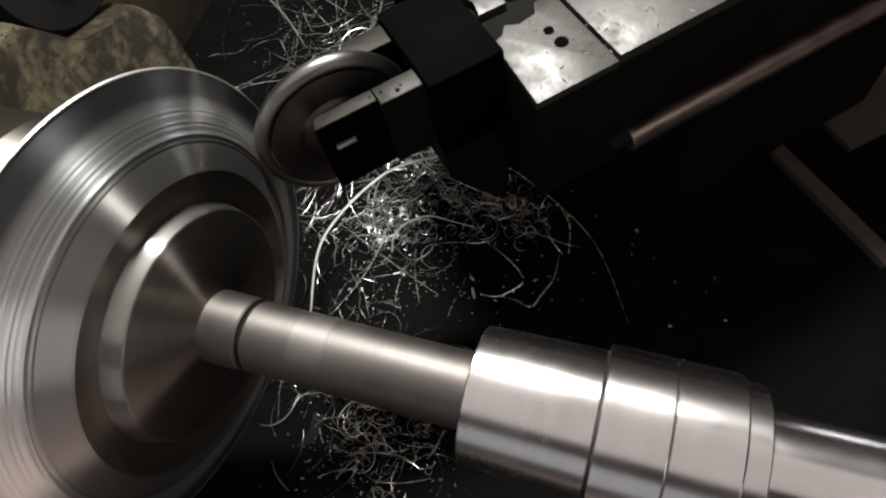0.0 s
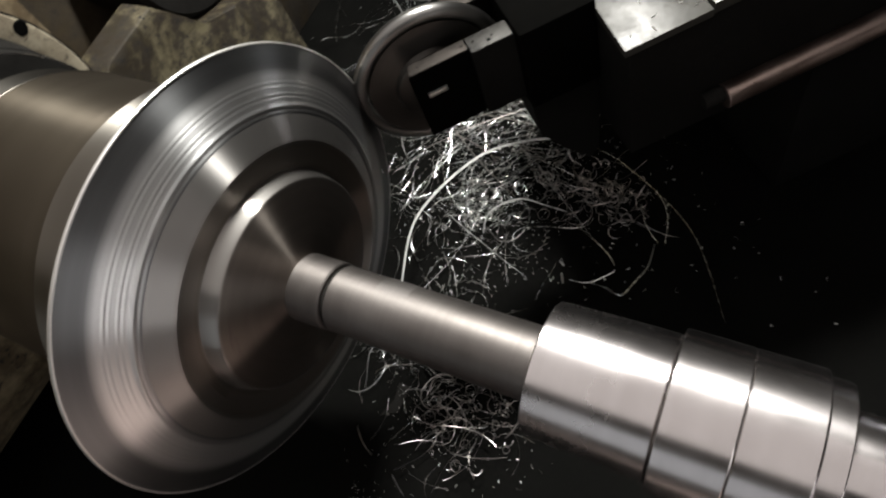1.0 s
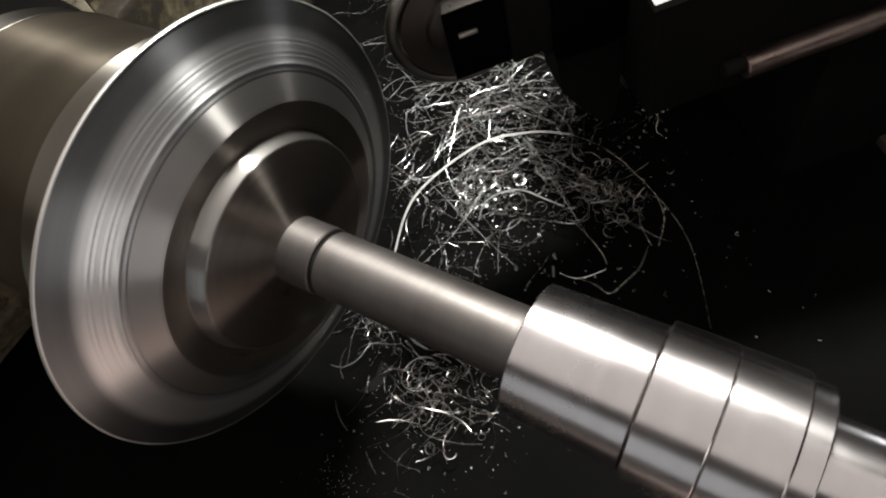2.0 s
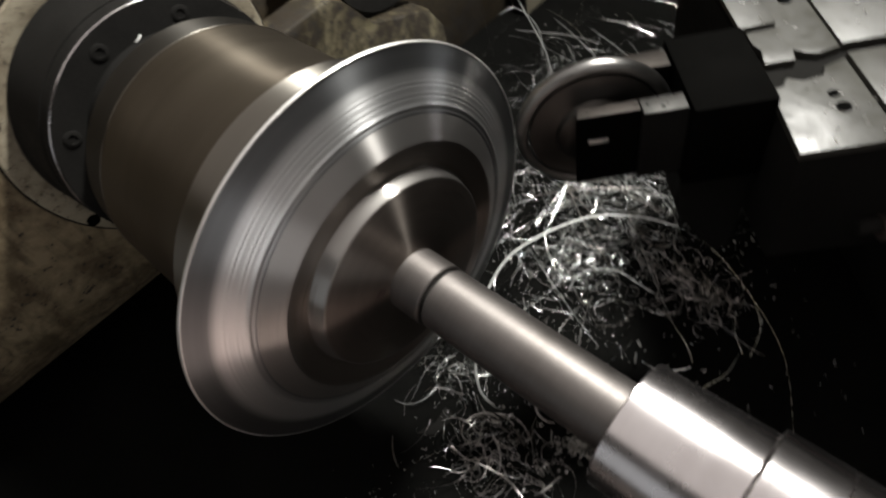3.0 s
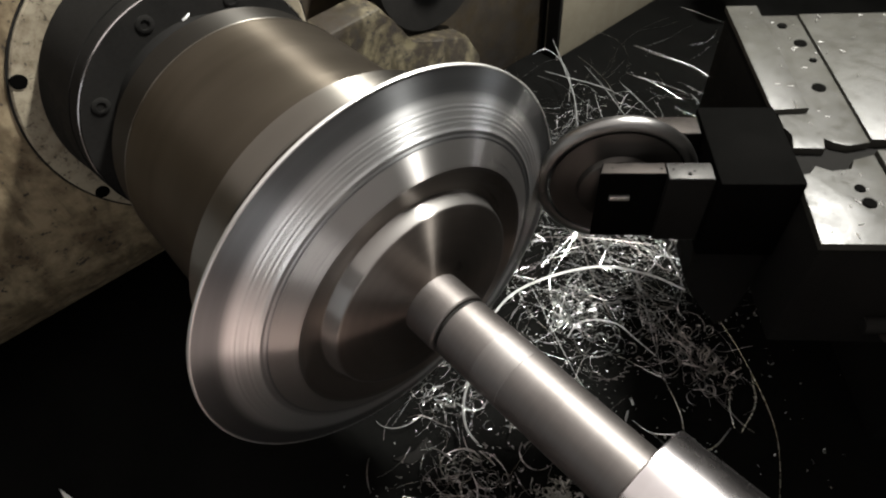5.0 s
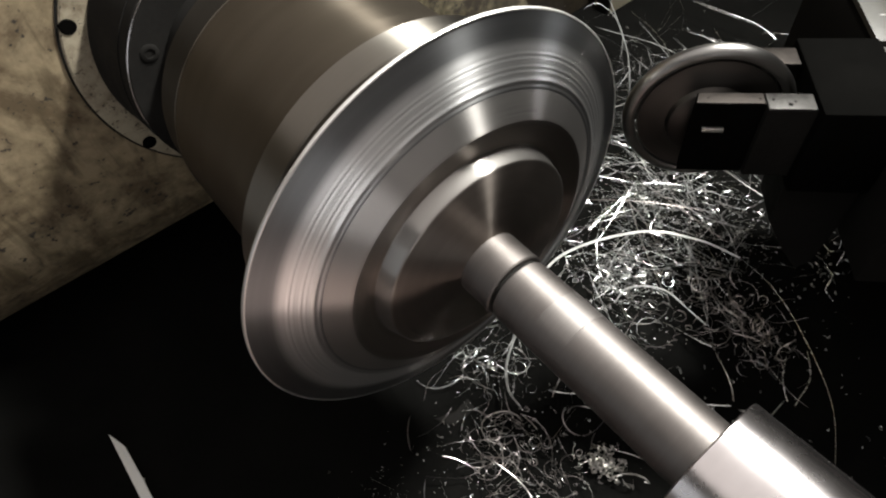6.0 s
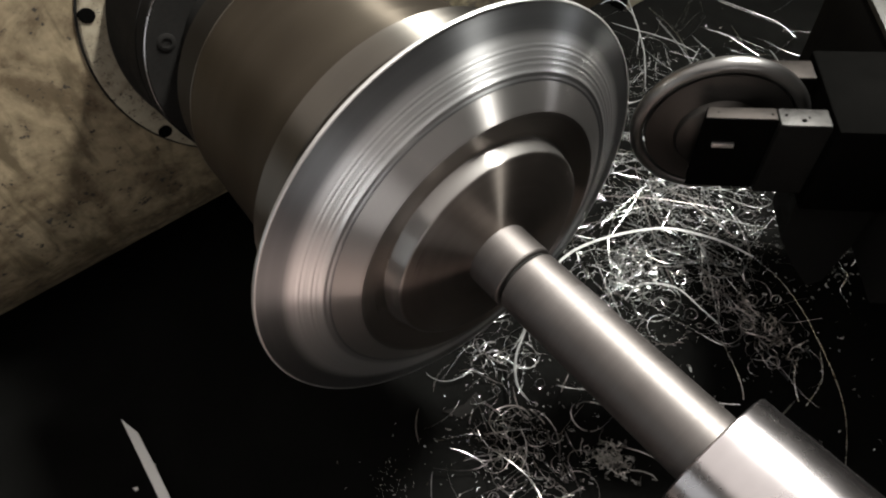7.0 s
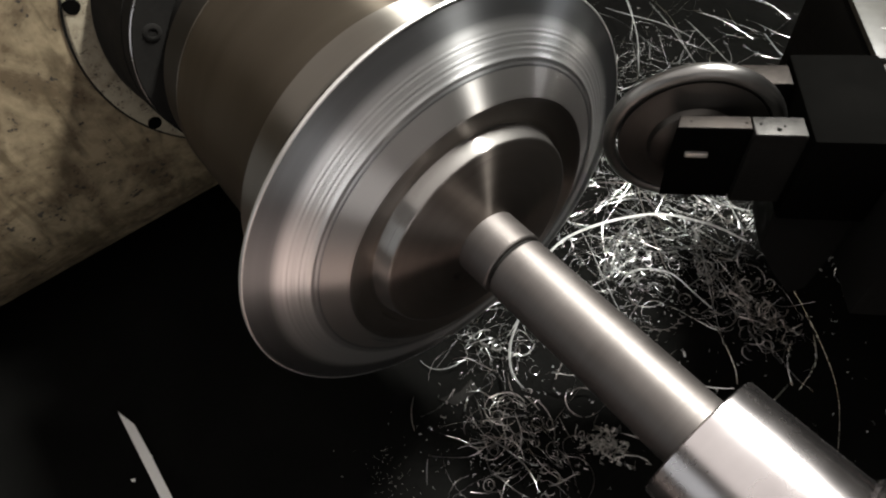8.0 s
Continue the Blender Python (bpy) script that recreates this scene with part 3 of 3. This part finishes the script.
def strand(s, x, y, length, width, bend):
    """A long springy turning that wanders and loops over the heap."""
    n = max(10, int(length / 0.008))
    a, k, kk = rng.uniform(0, 6.283), rng.gauss(0, bend), rng.gauss(0, bend * 0.6)
    z0, up, ph = rng.uniform(0.15, 1.0), rng.uniform(0.0, 0.030), rng.uniform(0, 6.283)
    pts, step = [], length / n
    for i in range(n):
        q = i / (n - 1)
        z = FLOOR + 0.003 + heap(x, y) * z0 + up * (0.5 + 0.5 * math.sin(ph + 5.0 * q))
        pts.append(Vector((x, y, AZ + z)))
        a += (k + kk * math.sin(3.0 * q + ph)) * step
        x, y = x + step * math.cos(a), y + step * math.sin(a)
    s.add(pts, width, width * 0.3, rng.uniform(-2, 2), True, rng.uniform(-1.3, 1.3))


def strands(s, count, cx, cy, sx, sy, length, width, bend):
    for _ in range(count):
        strand(s, rng.gauss(cx, sx), rng.gauss(cy, sy), length * rng.uniform(0.4, 1.6), width * rng.choice((0.5, 0.7, 0.9, 1.1, 1.8)), bend)


def blade(s, x, y, length, width):
    """A long stiff turning, nearly straight, propped on the others at one end."""
    a, bow, rise = rng.uniform(0, 6.283), rng.gauss(0, 0.10), rng.uniform(0.0, 0.045)
    z0 = FLOOR + 0.004 + heap(x, y) * rng.uniform(0.3, 1.0)
    pts = []
    for i in range(12):
        q = i / 11
        u, v = length * (q - 0.5), length * bow * (1 - (2 * q - 1) ** 2)
        pts.append(Vector((x + u * math.cos(a) - v * math.sin(a), y + u * math.sin(a) + v * math.cos(a), AZ + z0 + rise * q)))
    s.add(pts, width, width * 0.25, rng.uniform(-1.5, 1.5), True, rng.uniform(-1.0, 1.0))


def blades(s, count, cx, cy, sx, sy, length, width):
    for _ in range(count):
        blade(s, rng.gauss(cx, sx), rng.gauss(cy, sy), length * rng.uniform(0.5, 1.5), width * rng.uniform(0.5, 1.5))


def crumple(s, x, y, size, width):
    """A sharply folded scrap of thin strip."""
    z = AZ + FLOOR + 0.004 + heap(x, y) * 0.6 + rng.uniform(0, 0.012)
    p = Vector((x, y, z))
    pts = [p.copy()]
    for _ in range(rng.randint(4, 8)):
        p = p + Vector((rng.gauss(0, size), rng.gauss(0, size), rng.gauss(0, size * 0.5)))
        p.z = max(p.z, AZ + FLOOR + 0.003)
        pts.append(p.copy())
    s.add(pts, width, width * 0.3, rng.uniform(-2, 2), False, rng.uniform(-1.2, 1.2))


def crumples(s, count, cx, cy, sx, sy, size, width):
    for _ in range(count):
        crumple(s, rng.gauss(cx, sx), rng.gauss(cy, sy), size * rng.uniform(0.6, 1.5), width * rng.uniform(0.6, 1.4))


def loop(s, x, y, radius, width):
    """A ring-shaped curl lying askew on the heap."""
    z = AZ + FLOOR + 0.003 + heap(x, y) * rng.uniform(0.3, 1.0)
    a0, turns, lean, yaw = rng.uniform(0, 6.283), rng.uniform(0.6, 1.5), rng.uniform(-1.1, 1.1), rng.uniform(0, 6.283)
    n, pts = 20, []
    for i in range(n):
        a = a0 + 6.283 * turns * i / (n - 1)
        u, v = radius * math.cos(a), radius * math.sin(a) * rng.uniform(0.97, 1.03)
        pts.append((u * math.cos(yaw) - v * math.cos(lean) * math.sin(yaw), u * math.sin(yaw) + v * math.cos(lean) * math.cos(yaw), v * math.sin(lean) + 0.15 * radius * i / n))
    low = min(p[2] for p in pts)
    s.add([Vector((x + p[0], y + p[1], z + p[2] - low)) for p in pts], width, width * 0.4, rng.uniform(-1, 1), True, rng.uniform(-1.2, 1.2))


def loops(s, count, cx, cy, sx, sy, radius, width):
    for _ in range(count):
        loop(s, rng.gauss(cx, sx), rng.gauss(cy, sy), radius * rng.uniform(0.5, 1.6), width * rng.uniform(0.6, 1.4))


def build_chips():
    s = Strips()
    blades(s, 66, -0.10, 0.64, 0.11, 0.12, 0.13, 0.0012)
    blades(s, 24, -0.02, 0.28, 0.08, 0.05, 0.08, 0.0011)
    strands(s, 22, -0.02, 0.28, 0.09, 0.05, 0.07, 0.0014, 18.0)
    blades(s, 34, -0.17, 0.52, 0.06, 0.08, 0.12, 0.0010)
    strands(s, 40, -0.10, 0.57, 0.10, 0.10, 0.15, 0.0013, 7.0)
    strands(s, 60, -0.30, 0.92, 0.11, 0.08, 0.13, 0.0010, 10.0)
    strands(s, 45, -0.42, 1.05, 0.17, 0.20, 0.26, 0.0009, 3.5)
    strands(s, 26, -0.03, 0.46, 0.07, 0.06, 0.11, 0.0012, 20.0)
    scatter(s, 150, -0.035, 0.405, 0.035, 0.03, 0.011, 0.0011)
    loops(s, 60, -0.03, 0.42, 0.05, 0.04, 0.009, 0.0012)
    loops(s, 24, -0.06, 0.11, 0.04, 0.03, 0.010, 0.0013)
    scatter(s, 120, -0.08, 0.60, 0.10, 0.09, 0.013, 0.0014)
    scatter(s, 90, 0.0, 0.73, 0.05, 0.05, 0.012, 0.0016)
    strands(s, 38, -0.07, 0.10, 0.045, 0.030, 0.07, 0.0013, 20.0)
    strands(s, 14, 0.05, 0.01, 0.05, 0.06, 0.08, 0.0012, 10.0)
    strands(s, 8, 0.20, 0.74, 0.015, 0.05, 0.06, 0.0022, 14.0)
    tagged(s.make("chip_heap", CHIP), "heap of bright curled steel turnings in oil", "metal chips", kind="stuff")
    w = Strips()
    blades(w, 22, -0.08, 0.62, 0.10, 0.11, 0.13, 0.0012)
    strands(w, 14, -0.12, 0.56, 0.11, 0.11, 0.20, 0.0014, 4.0)
    strands(w, 14, -0.04, 0.45, 0.08, 0.06, 0.10, 0.0011, 20.0)
    strands(w, 16, -0.06, 0.10, 0.050, 0.035, 0.075, 0.0012, 18.0)
    tagged(w.make("pale_chip_heap", PALE), "pale springy long turnings over the heap", "metal chips", kind="stuff")
    g = Strips()
    scatter(g, 170, 0.0, 0.29, 0.09, 0.06, 0.0015, 0.0012)
    scatter(g, 420, -0.08, 0.55, 0.13, 0.13, 0.0017, 0.0015)
    scatter(g, 260, 0.06, 0.55, 0.12, 0.10, 0.0010, 0.0010)
    scatter(g, 110, -0.36, 0.95, 0.18, 0.20, 0.0024, 0.0014)
    scatter(g, 260, 0.08, -0.02, 0.09, 0.10, 0.0013, 0.0010)
    scatter(g, 70, 0.0, -0.195, 0.03, 0.02, 0.0008, 0.0008)
    scatter(g, 60, 0.36, 0.40, 0.13, 0.12, 0.003, 0.0016)
    scatter(g, 30, 0.21, 0.74, 0.02, 0.06, 0.005, 0.0024)
    tagged(g.make("chip_flakes", GLINT), "small glinting steel flakes scattered in oil", "metal chips", kind="stuff")
    # turnings in shade get the duller, browner copy of the chip steel
    d = Strips()
    loops(d, 22, 0.12, 0.53, 0.045, 0.04, 0.009, 0.0013)
    loops(d, 22, 0.21, 0.515, 0.045, 0.028, 0.010, 0.0015)
    loops(d, 26, 0.10, 0.03, 0.06, 0.05, 0.010, 0.0012)
    scatter(d, 24, 0.22, 0.51, 0.045, 0.030, 0.012, 0.0016)
    crumples(d, 22, 0.20, 0.52, 0.06, 0.035, 0.009, 0.0022)
    strands(d, 34, 0.16, 0.53, 0.07, 0.04, 0.08, 0.0013, 22.0)
    scatter(d, 90, 0.11, 0.03, 0.065, 0.06, 0.0040, 0.0013)
    strands(d, 50, 0.09, 0.03, 0.060, 0.055, 0.085, 0.0013, 24.0)
    blades(d, 22, 0.05, -0.02, 0.06, 0.06, 0.06, 0.0013)
    tagged(d.make("dull_chip_heap", DULL), "tangle of crumpled turnings, coloured dull brown-grey as shaded", "metal chips", kind="stuff")
    f = Strips()
    crumples(f, 60, 0.198, 0.125, 0.020, 0.015, 0.0045, 0.0026)
    tagged(f.make("foil_scraps", FOIL), "crumpled pale foil scraps below the shaft", "metal chips", kind="stuff")
    h = Strips()
    strands(h, 70, -0.28, 0.86, 0.11, 0.12, 0.17, 0.0011, 5.0)
    strands(h, 40, -0.16, 0.70, 0.08, 0.08, 0.12, 0.0011, 8.0)
    blades(h, 30, -0.24, 0.84, 0.12, 0.12, 0.09, 0.0010)
    tagged(h.make("fine_chip_tangle", PALE), "loose tangle of hair-thin pale steel turnings", "metal chips", kind="stuff")


build_chips()


def long_chip(label, pts, width, twist=0.4, material=None):
    s = Strips()
    s.add(pts, width, width * 0.4, twist)
    ob = s.make("long_chip", material or (PALE if "bright" in label or "hook" in label else CHIP))
    return tagged(ob, label, "metal chip", "long loose turnings")


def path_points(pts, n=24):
    """A smooth line through a few points (axis-height coordinates)."""
    pts = [Vector(raised(p)) for p in pts]
    out = []
    for i in range(n):
        q = i / (n - 1) * (len(pts) - 1)
        k = min(int(q), len(pts) - 2)
        f = q - k
        p0, p1, p2, p3 = pts[max(k - 1, 0)], pts[k], pts[k + 1], pts[min(k + 2, len(pts) - 1)]
        out.append(0.5 * ((2 * p1) + (p2 - p0) * f + (2 * p0 - 5 * p1 + 4 * p2 - p3) * f * f + (3 * p1 - p0 - 3 * p2 + p3) * f ** 3))
    return out


long_chip("long bright arc-shaped turning lying on the heap", path_points([(-0.080, 0.173, -0.450), (-0.117, 0.324, -0.450), (-0.057, 0.480, -0.450), (0.031, 0.547, -0.450), (0.109, 0.568, -0.450)], 40), 0.0058, 0.2, ARC)
long_chip("thin dull end of a long curved turning", path_points([(0.108, 0.568, -0.450), (0.179, 0.558, -0.450), (0.264, 0.517, -0.450), (0.384, 0.424, -0.450), (0.469, 0.279, -0.450)], 36), 0.0012, 0.1, CHIP)
long_chip("straight bright turning across the heap", path_points([(-0.224, 0.626, -0.499), (-0.077, 0.514, -0.499), (0.036, 0.445, -0.499)]), 0.0017, 0.4, DULL)
long_chip("straight bright turning across the heap", path_points([(-0.209, 0.504, -0.499), (-0.125, 0.587, -0.499), (-0.024, 0.659, -0.499)]), 0.0017, 0.4, DULL)
long_chip("straight bright turning across the heap", path_points([(-0.206, 0.570, -0.499), (-0.112, 0.554, -0.499), (-0.040, 0.522, -0.499)]), 0.0017, 0.4, DULL)
long_chip("straight bright turning across the heap", path_points([(-0.145, 0.626, -0.499), (-0.078, 0.628, -0.499), (0.046, 0.622, -0.499)]), 0.0017, 0.4, DULL)
long_chip("gently bent turning lying on the heap", path_points([(-0.100, 0.431, -0.499), (-0.053, 0.453, -0.499), (-0.012, 0.522, -0.499), (0.094, 0.655, -0.499)]), 0.0026)
long_chip("gently bent turning lying on the heap", path_points([(-0.033, 0.432, -0.499), (0.013, 0.476, -0.499), (0.039, 0.528, -0.499), (0.098, 0.605, -0.499)]), 0.0023)
long_chip("hooked turning beside a ring-shaped one", path_points([(0.007, 0.348, -0.499), (-0.001, 0.388, -0.499), (0.019, 0.422, -0.499), (0.055, 0.443, -0.499), (0.109, 0.440, -0.499), (0.150, 0.437, -0.499)]), 0.0037)
long_chip("thin ring-shaped turning on the heap", path_points([(0.009, 0.361, -0.499), (0.049, 0.340, -0.499), (0.078, 0.362, -0.499), (0.084, 0.400, -0.499), (0.069, 0.430, -0.499), (0.048, 0.435, -0.499), (0.024, 0.424, -0.499)]), 0.0026)
long_chip("thin bent turning alone in black oil", path_points([(0.173, 0.415, -0.499), (0.214, 0.394, -0.499), (0.250, 0.371, -0.499), (0.270, 0.350, -0.499)]), 0.0023)
long_chip("curled turning alone in black oil", path_points([(0.295, 0.525, -0.499), (0.328, 0.481, -0.499), (0.340, 0.417, -0.499)]), 0.0026)
long_chip("curled turning alone in black oil", path_points([(0.278, 0.488, -0.499), (0.299, 0.446, -0.499), (0.328, 0.416, -0.499)]), 0.0023)
long_chip("bright hook-shaped turning below the shaft", path_points([(-0.067, 0.165, -0.499), (-0.035, 0.111, -0.499), (0.007, 0.077, -0.499), (0.045, 0.071, -0.499)]), 0.0045)
long_chip("short straight turning below the shaft", path_points([(0.053, 0.129, -0.499), (0.072, 0.144, -0.499), (0.093, 0.165, -0.499)]), 0.0030)
long_chip("wavy turning lying in black oil", path_points([(0.323, 0.412, -0.499), (0.324, 0.366, -0.499), (0.311, 0.329, -0.499), (0.296, 0.299, -0.499), (0.265, 0.305, -0.499), (0.236, 0.306, -0.499)]), 0.0034)
long_chip("wavy turning lying in black oil", path_points([(0.200, 0.301, -0.499), (0.236, 0.306, -0.499), (0.272, 0.340, -0.499)]), 0.0026)
long_chip("short bright turning in black oil", path_points([(0.172, 0.332, -0.499), (0.182, 0.325, -0.499)]), 0.0045)
long_chip("short bright turning in black oil", path_points([(0.182, 0.310, -0.499), (0.192, 0.290, -0.499)]), 0.0045)
long_chip("bright straight turning in the dark corner", path_points([(-0.534, 1.263, -0.499), (-0.423, 1.275, -0.499), (-0.329, 1.289, -0.499)]), 0.0015, 0.4, CHIP)
long_chip("bright straight turning in the dark corner", path_points([(-0.442, 1.139, -0.499), (-0.373, 1.160, -0.499), (-0.293, 1.173, -0.499)]), 0.0012, 0.4, CHIP)
long_chip("thin turning in the dark corner", path_points([(-0.562, 1.542, -0.499), (-0.485, 1.550, -0.499), (-0.378, 1.549, -0.499)]), 0.0010, 0.4, CHIP)
long_chip("thin curved turning in the dark corner", path_points([(-0.513, 1.263, -0.499), (-0.486, 1.360, -0.499), (-0.479, 1.484, -0.499)]), 0.0010, 0.4, CHIP)
long_chip("small leaf-shaped bright chip", path_points([(0.003, 0.560, -0.499), (0.025, 0.549, -0.499), (0.035, 0.539, -0.499)]), 0.0053)
long_chip("bent turning near the shaft", path_points([(-0.080, 0.787, -0.499), (-0.018, 0.781, -0.499), (0.045, 0.779, -0.499)]), 0.0026)
long_chip("bent turning near the roller", path_points([(-0.027, 0.698, -0.499), (0.026, 0.722, -0.499), (0.039, 0.796, -0.499)]), 0.0026)
long_chip("tall thin turning standing out of the heap", path_points([(-0.367, 0.810, -0.468), (-0.414, 0.844, -0.410), (-0.473, 0.872, -0.371), (-0.567, 0.926, -0.345)]), 0.0024, 0.4, PALE)
long_chip("tall thin turning standing out of the heap", path_points([(-0.294, 0.927, -0.468), (-0.409, 0.985, -0.464), (-0.540, 1.044, -0.468)]), 0.0017, 0.4, PALE)
long_chip("tall thin turning standing out of the heap", path_points([(-0.232, 0.980, -0.468), (-0.355, 1.039, -0.480), (-0.455, 1.097, -0.505)]), 0.0017, 0.4, PALE)
long_chip("hooked thin turning standing out of the heap", path_points([(-0.667, 0.964, -0.449), (-0.657, 1.008, -0.449), (-0.599, 1.008, -0.459), (-0.531, 0.969, -0.468), (-0.492, 0.925, -0.502)]), 0.0021, 0.4, PALE)
long_chip("bright straight turning leaning over the heap", path_points([(-0.510, 1.224, -0.468), (-0.402, 1.237, -0.468), (-0.326, 1.260, -0.478), (-0.268, 1.266, -0.497)]), 0.0014, 0.4, CHIP)
long_chip("bright straight turning leaning over the heap", path_points([(-0.445, 1.109, -0.478), (-0.361, 1.123, -0.478), (-0.282, 1.137, -0.497)]), 0.0012, 0.4, CHIP)

coil = [(0.066 + 0.062 * math.sin(a) + 0.004 * math.cos(22 * a), 0.372 + 0.052 * math.cos(a) + 0.004 * math.cos(22 * a), -0.515 + 0.004 * math.sin(22 * a)) for a in [0.9 + 2.0 * k / 150 for k in range(151)]]
long_chip("tightly coiled spring-like turning in black oil", path_points(coil, 150), 0.0013, 0.4, DULL)
long_chip("small leaf-shaped bright chip", path_points([(-0.150, 0.165, -0.499), (-0.138, 0.152, -0.494), (-0.130, 0.138, -0.505)]), 0.010, 0.2, FOIL)


long_chip("small bright fleck on the black cover", path_points([(-0.444, 0.002, 0.141), (-0.443, 0.007, 0.143), (-0.444, 0.013, 0.146)], 8), 0.0045, 0.2, ARC)
long_chip("bent bright turning in the dark behind the bracket", path_points([(0.170, 0.800, -0.540), (0.196, 0.775, -0.525), (0.215, 0.790, -0.520), (0.222, 0.760, -0.535)], 20), 0.0035, 0.6, CHIP)
long_chip("bent bright turning in the dark behind the bracket", path_points([(0.205, 0.745, -0.540), (0.232, 0.722, -0.520), (0.240, 0.695, -0.535), (0.262, 0.690, -0.545)], 20), 0.0030, 0.6, CHIP)


def lying_bar(outline, height, label):
    ob = to_object("steel_bar", prism(outline, AZ + FLOOR, AZ + FLOOR + height, 0.002), BAR)
    return tagged(ob, label, "steel bar")


lying_bar([(0.60, 0.835), (0.62, 0.855), (0.90, 0.56), (0.88, 0.535)], 0.018, "narrow oily steel bar lying in the dark tray")
lying_bar([(0.675, 0.955), (0.82, 0.79), (1.08, 1.02), (0.94, 1.19)], 0.014, "reddish-brown oily steel plate lying in the tray")

# white offcut on the floor
off = to_object("metal_offcut", prism([(-0.4257, -0.5272), (-0.3808, -0.5112), (-0.3040, -0.5092), (-0.3025, -0.5065), (-0.3000, -0.5090), (-0.080, -0.5065), (-0.080, -0.5225)], AZ + FLOOR, AZ + FLOOR + 0.004, 0.0005), WHITE)
tagged(off, "narrow white metal offcut lying in the dark tray", "offcut")
crumb = to_object("metal_offcut", prism([(-0.2870, -0.5555), (-0.2800, -0.5535), (-0.2785, -0.5490), (-0.2840, -0.5480)], AZ + FLOOR, AZ + FLOOR + 0.003, 0.0005), WHITE)
tagged(crumb, "tiny white metal crumb beside the longer offcut", "offcut")

bit = to_object("metal_offcut", prism([(-0.055, -0.048), (-0.022, -0.028), (-0.020, 0.022), (-0.046, 0.024), (-0.040, -0.008)], AZ + FLOOR + 0.001, AZ + FLOOR + 0.004, 0.0005), BLACK)
tagged(bit, "small dull grey bent sheet offcut in black oil", "offcut")


def build_pipe():
    t = thing("coolant_pipe", "grey coolant pipe hanging from the ceiling with a rounded end", "pipe")
    prof = [(0.0, 0.012), (0.004, 0.030), (0.014, 0.045), (0.030, 0.052), (0.10, 0.055), (2.995, 0.055)]
    part("tube", moved(revolve(prof, 48), Matrix.Translation((-0.46, 1.60, -0.40)) @ pose(0, 0, 0, 0, -90, 0)), PLATE, t)


build_pipe()

# ---- movement ----
TOOL_PATH = [
    (0.0, 0.101, 0.245), (0.5, 0.084, 0.260), (1.0, 0.086, 0.284), (1.5, 0.085, 0.315), (1.7, 0.085, 0.331), (1.95, 0.083, 0.342), (2.25, 0.087, 0.329),
    (2.8, 0.098, 0.298), (3.0, 0.101, 0.287), (3.5, 0.114, 0.261), (4.0, 0.116, 0.252), (4.2, 0.115, 0.249), (4.6, 0.102, 0.251), (5.3, 0.088, 0.287), (5.5, 0.085, 0.300),
    (6.0, 0.083, 0.325), (6.2, 0.085, 0.330), (6.5, 0.092, 0.322), (7.0, 0.101, 0.295), (7.5, 0.110, 0.269), (8.0, 0.115, 0.251),
]


def motions():
    turns = range(0, 241)
    for ob in (mandrel, dish, presser):
        walk(ob, [(k / 30, pose(0, 0, AZ, -38 * k)) for k in turns])
    walk(tool, [(t, pose(x, y, AZ, 0, 0, 45)) for t, x, y in TOOL_PATH])
    walk(wheel, [(k / 30, pose(WHEEL_AT[0], WHEEL_AT[1], 0, 0, 0, 90) @ pose(0, 0, 0, 76 * k)) for k in turns])


motions()
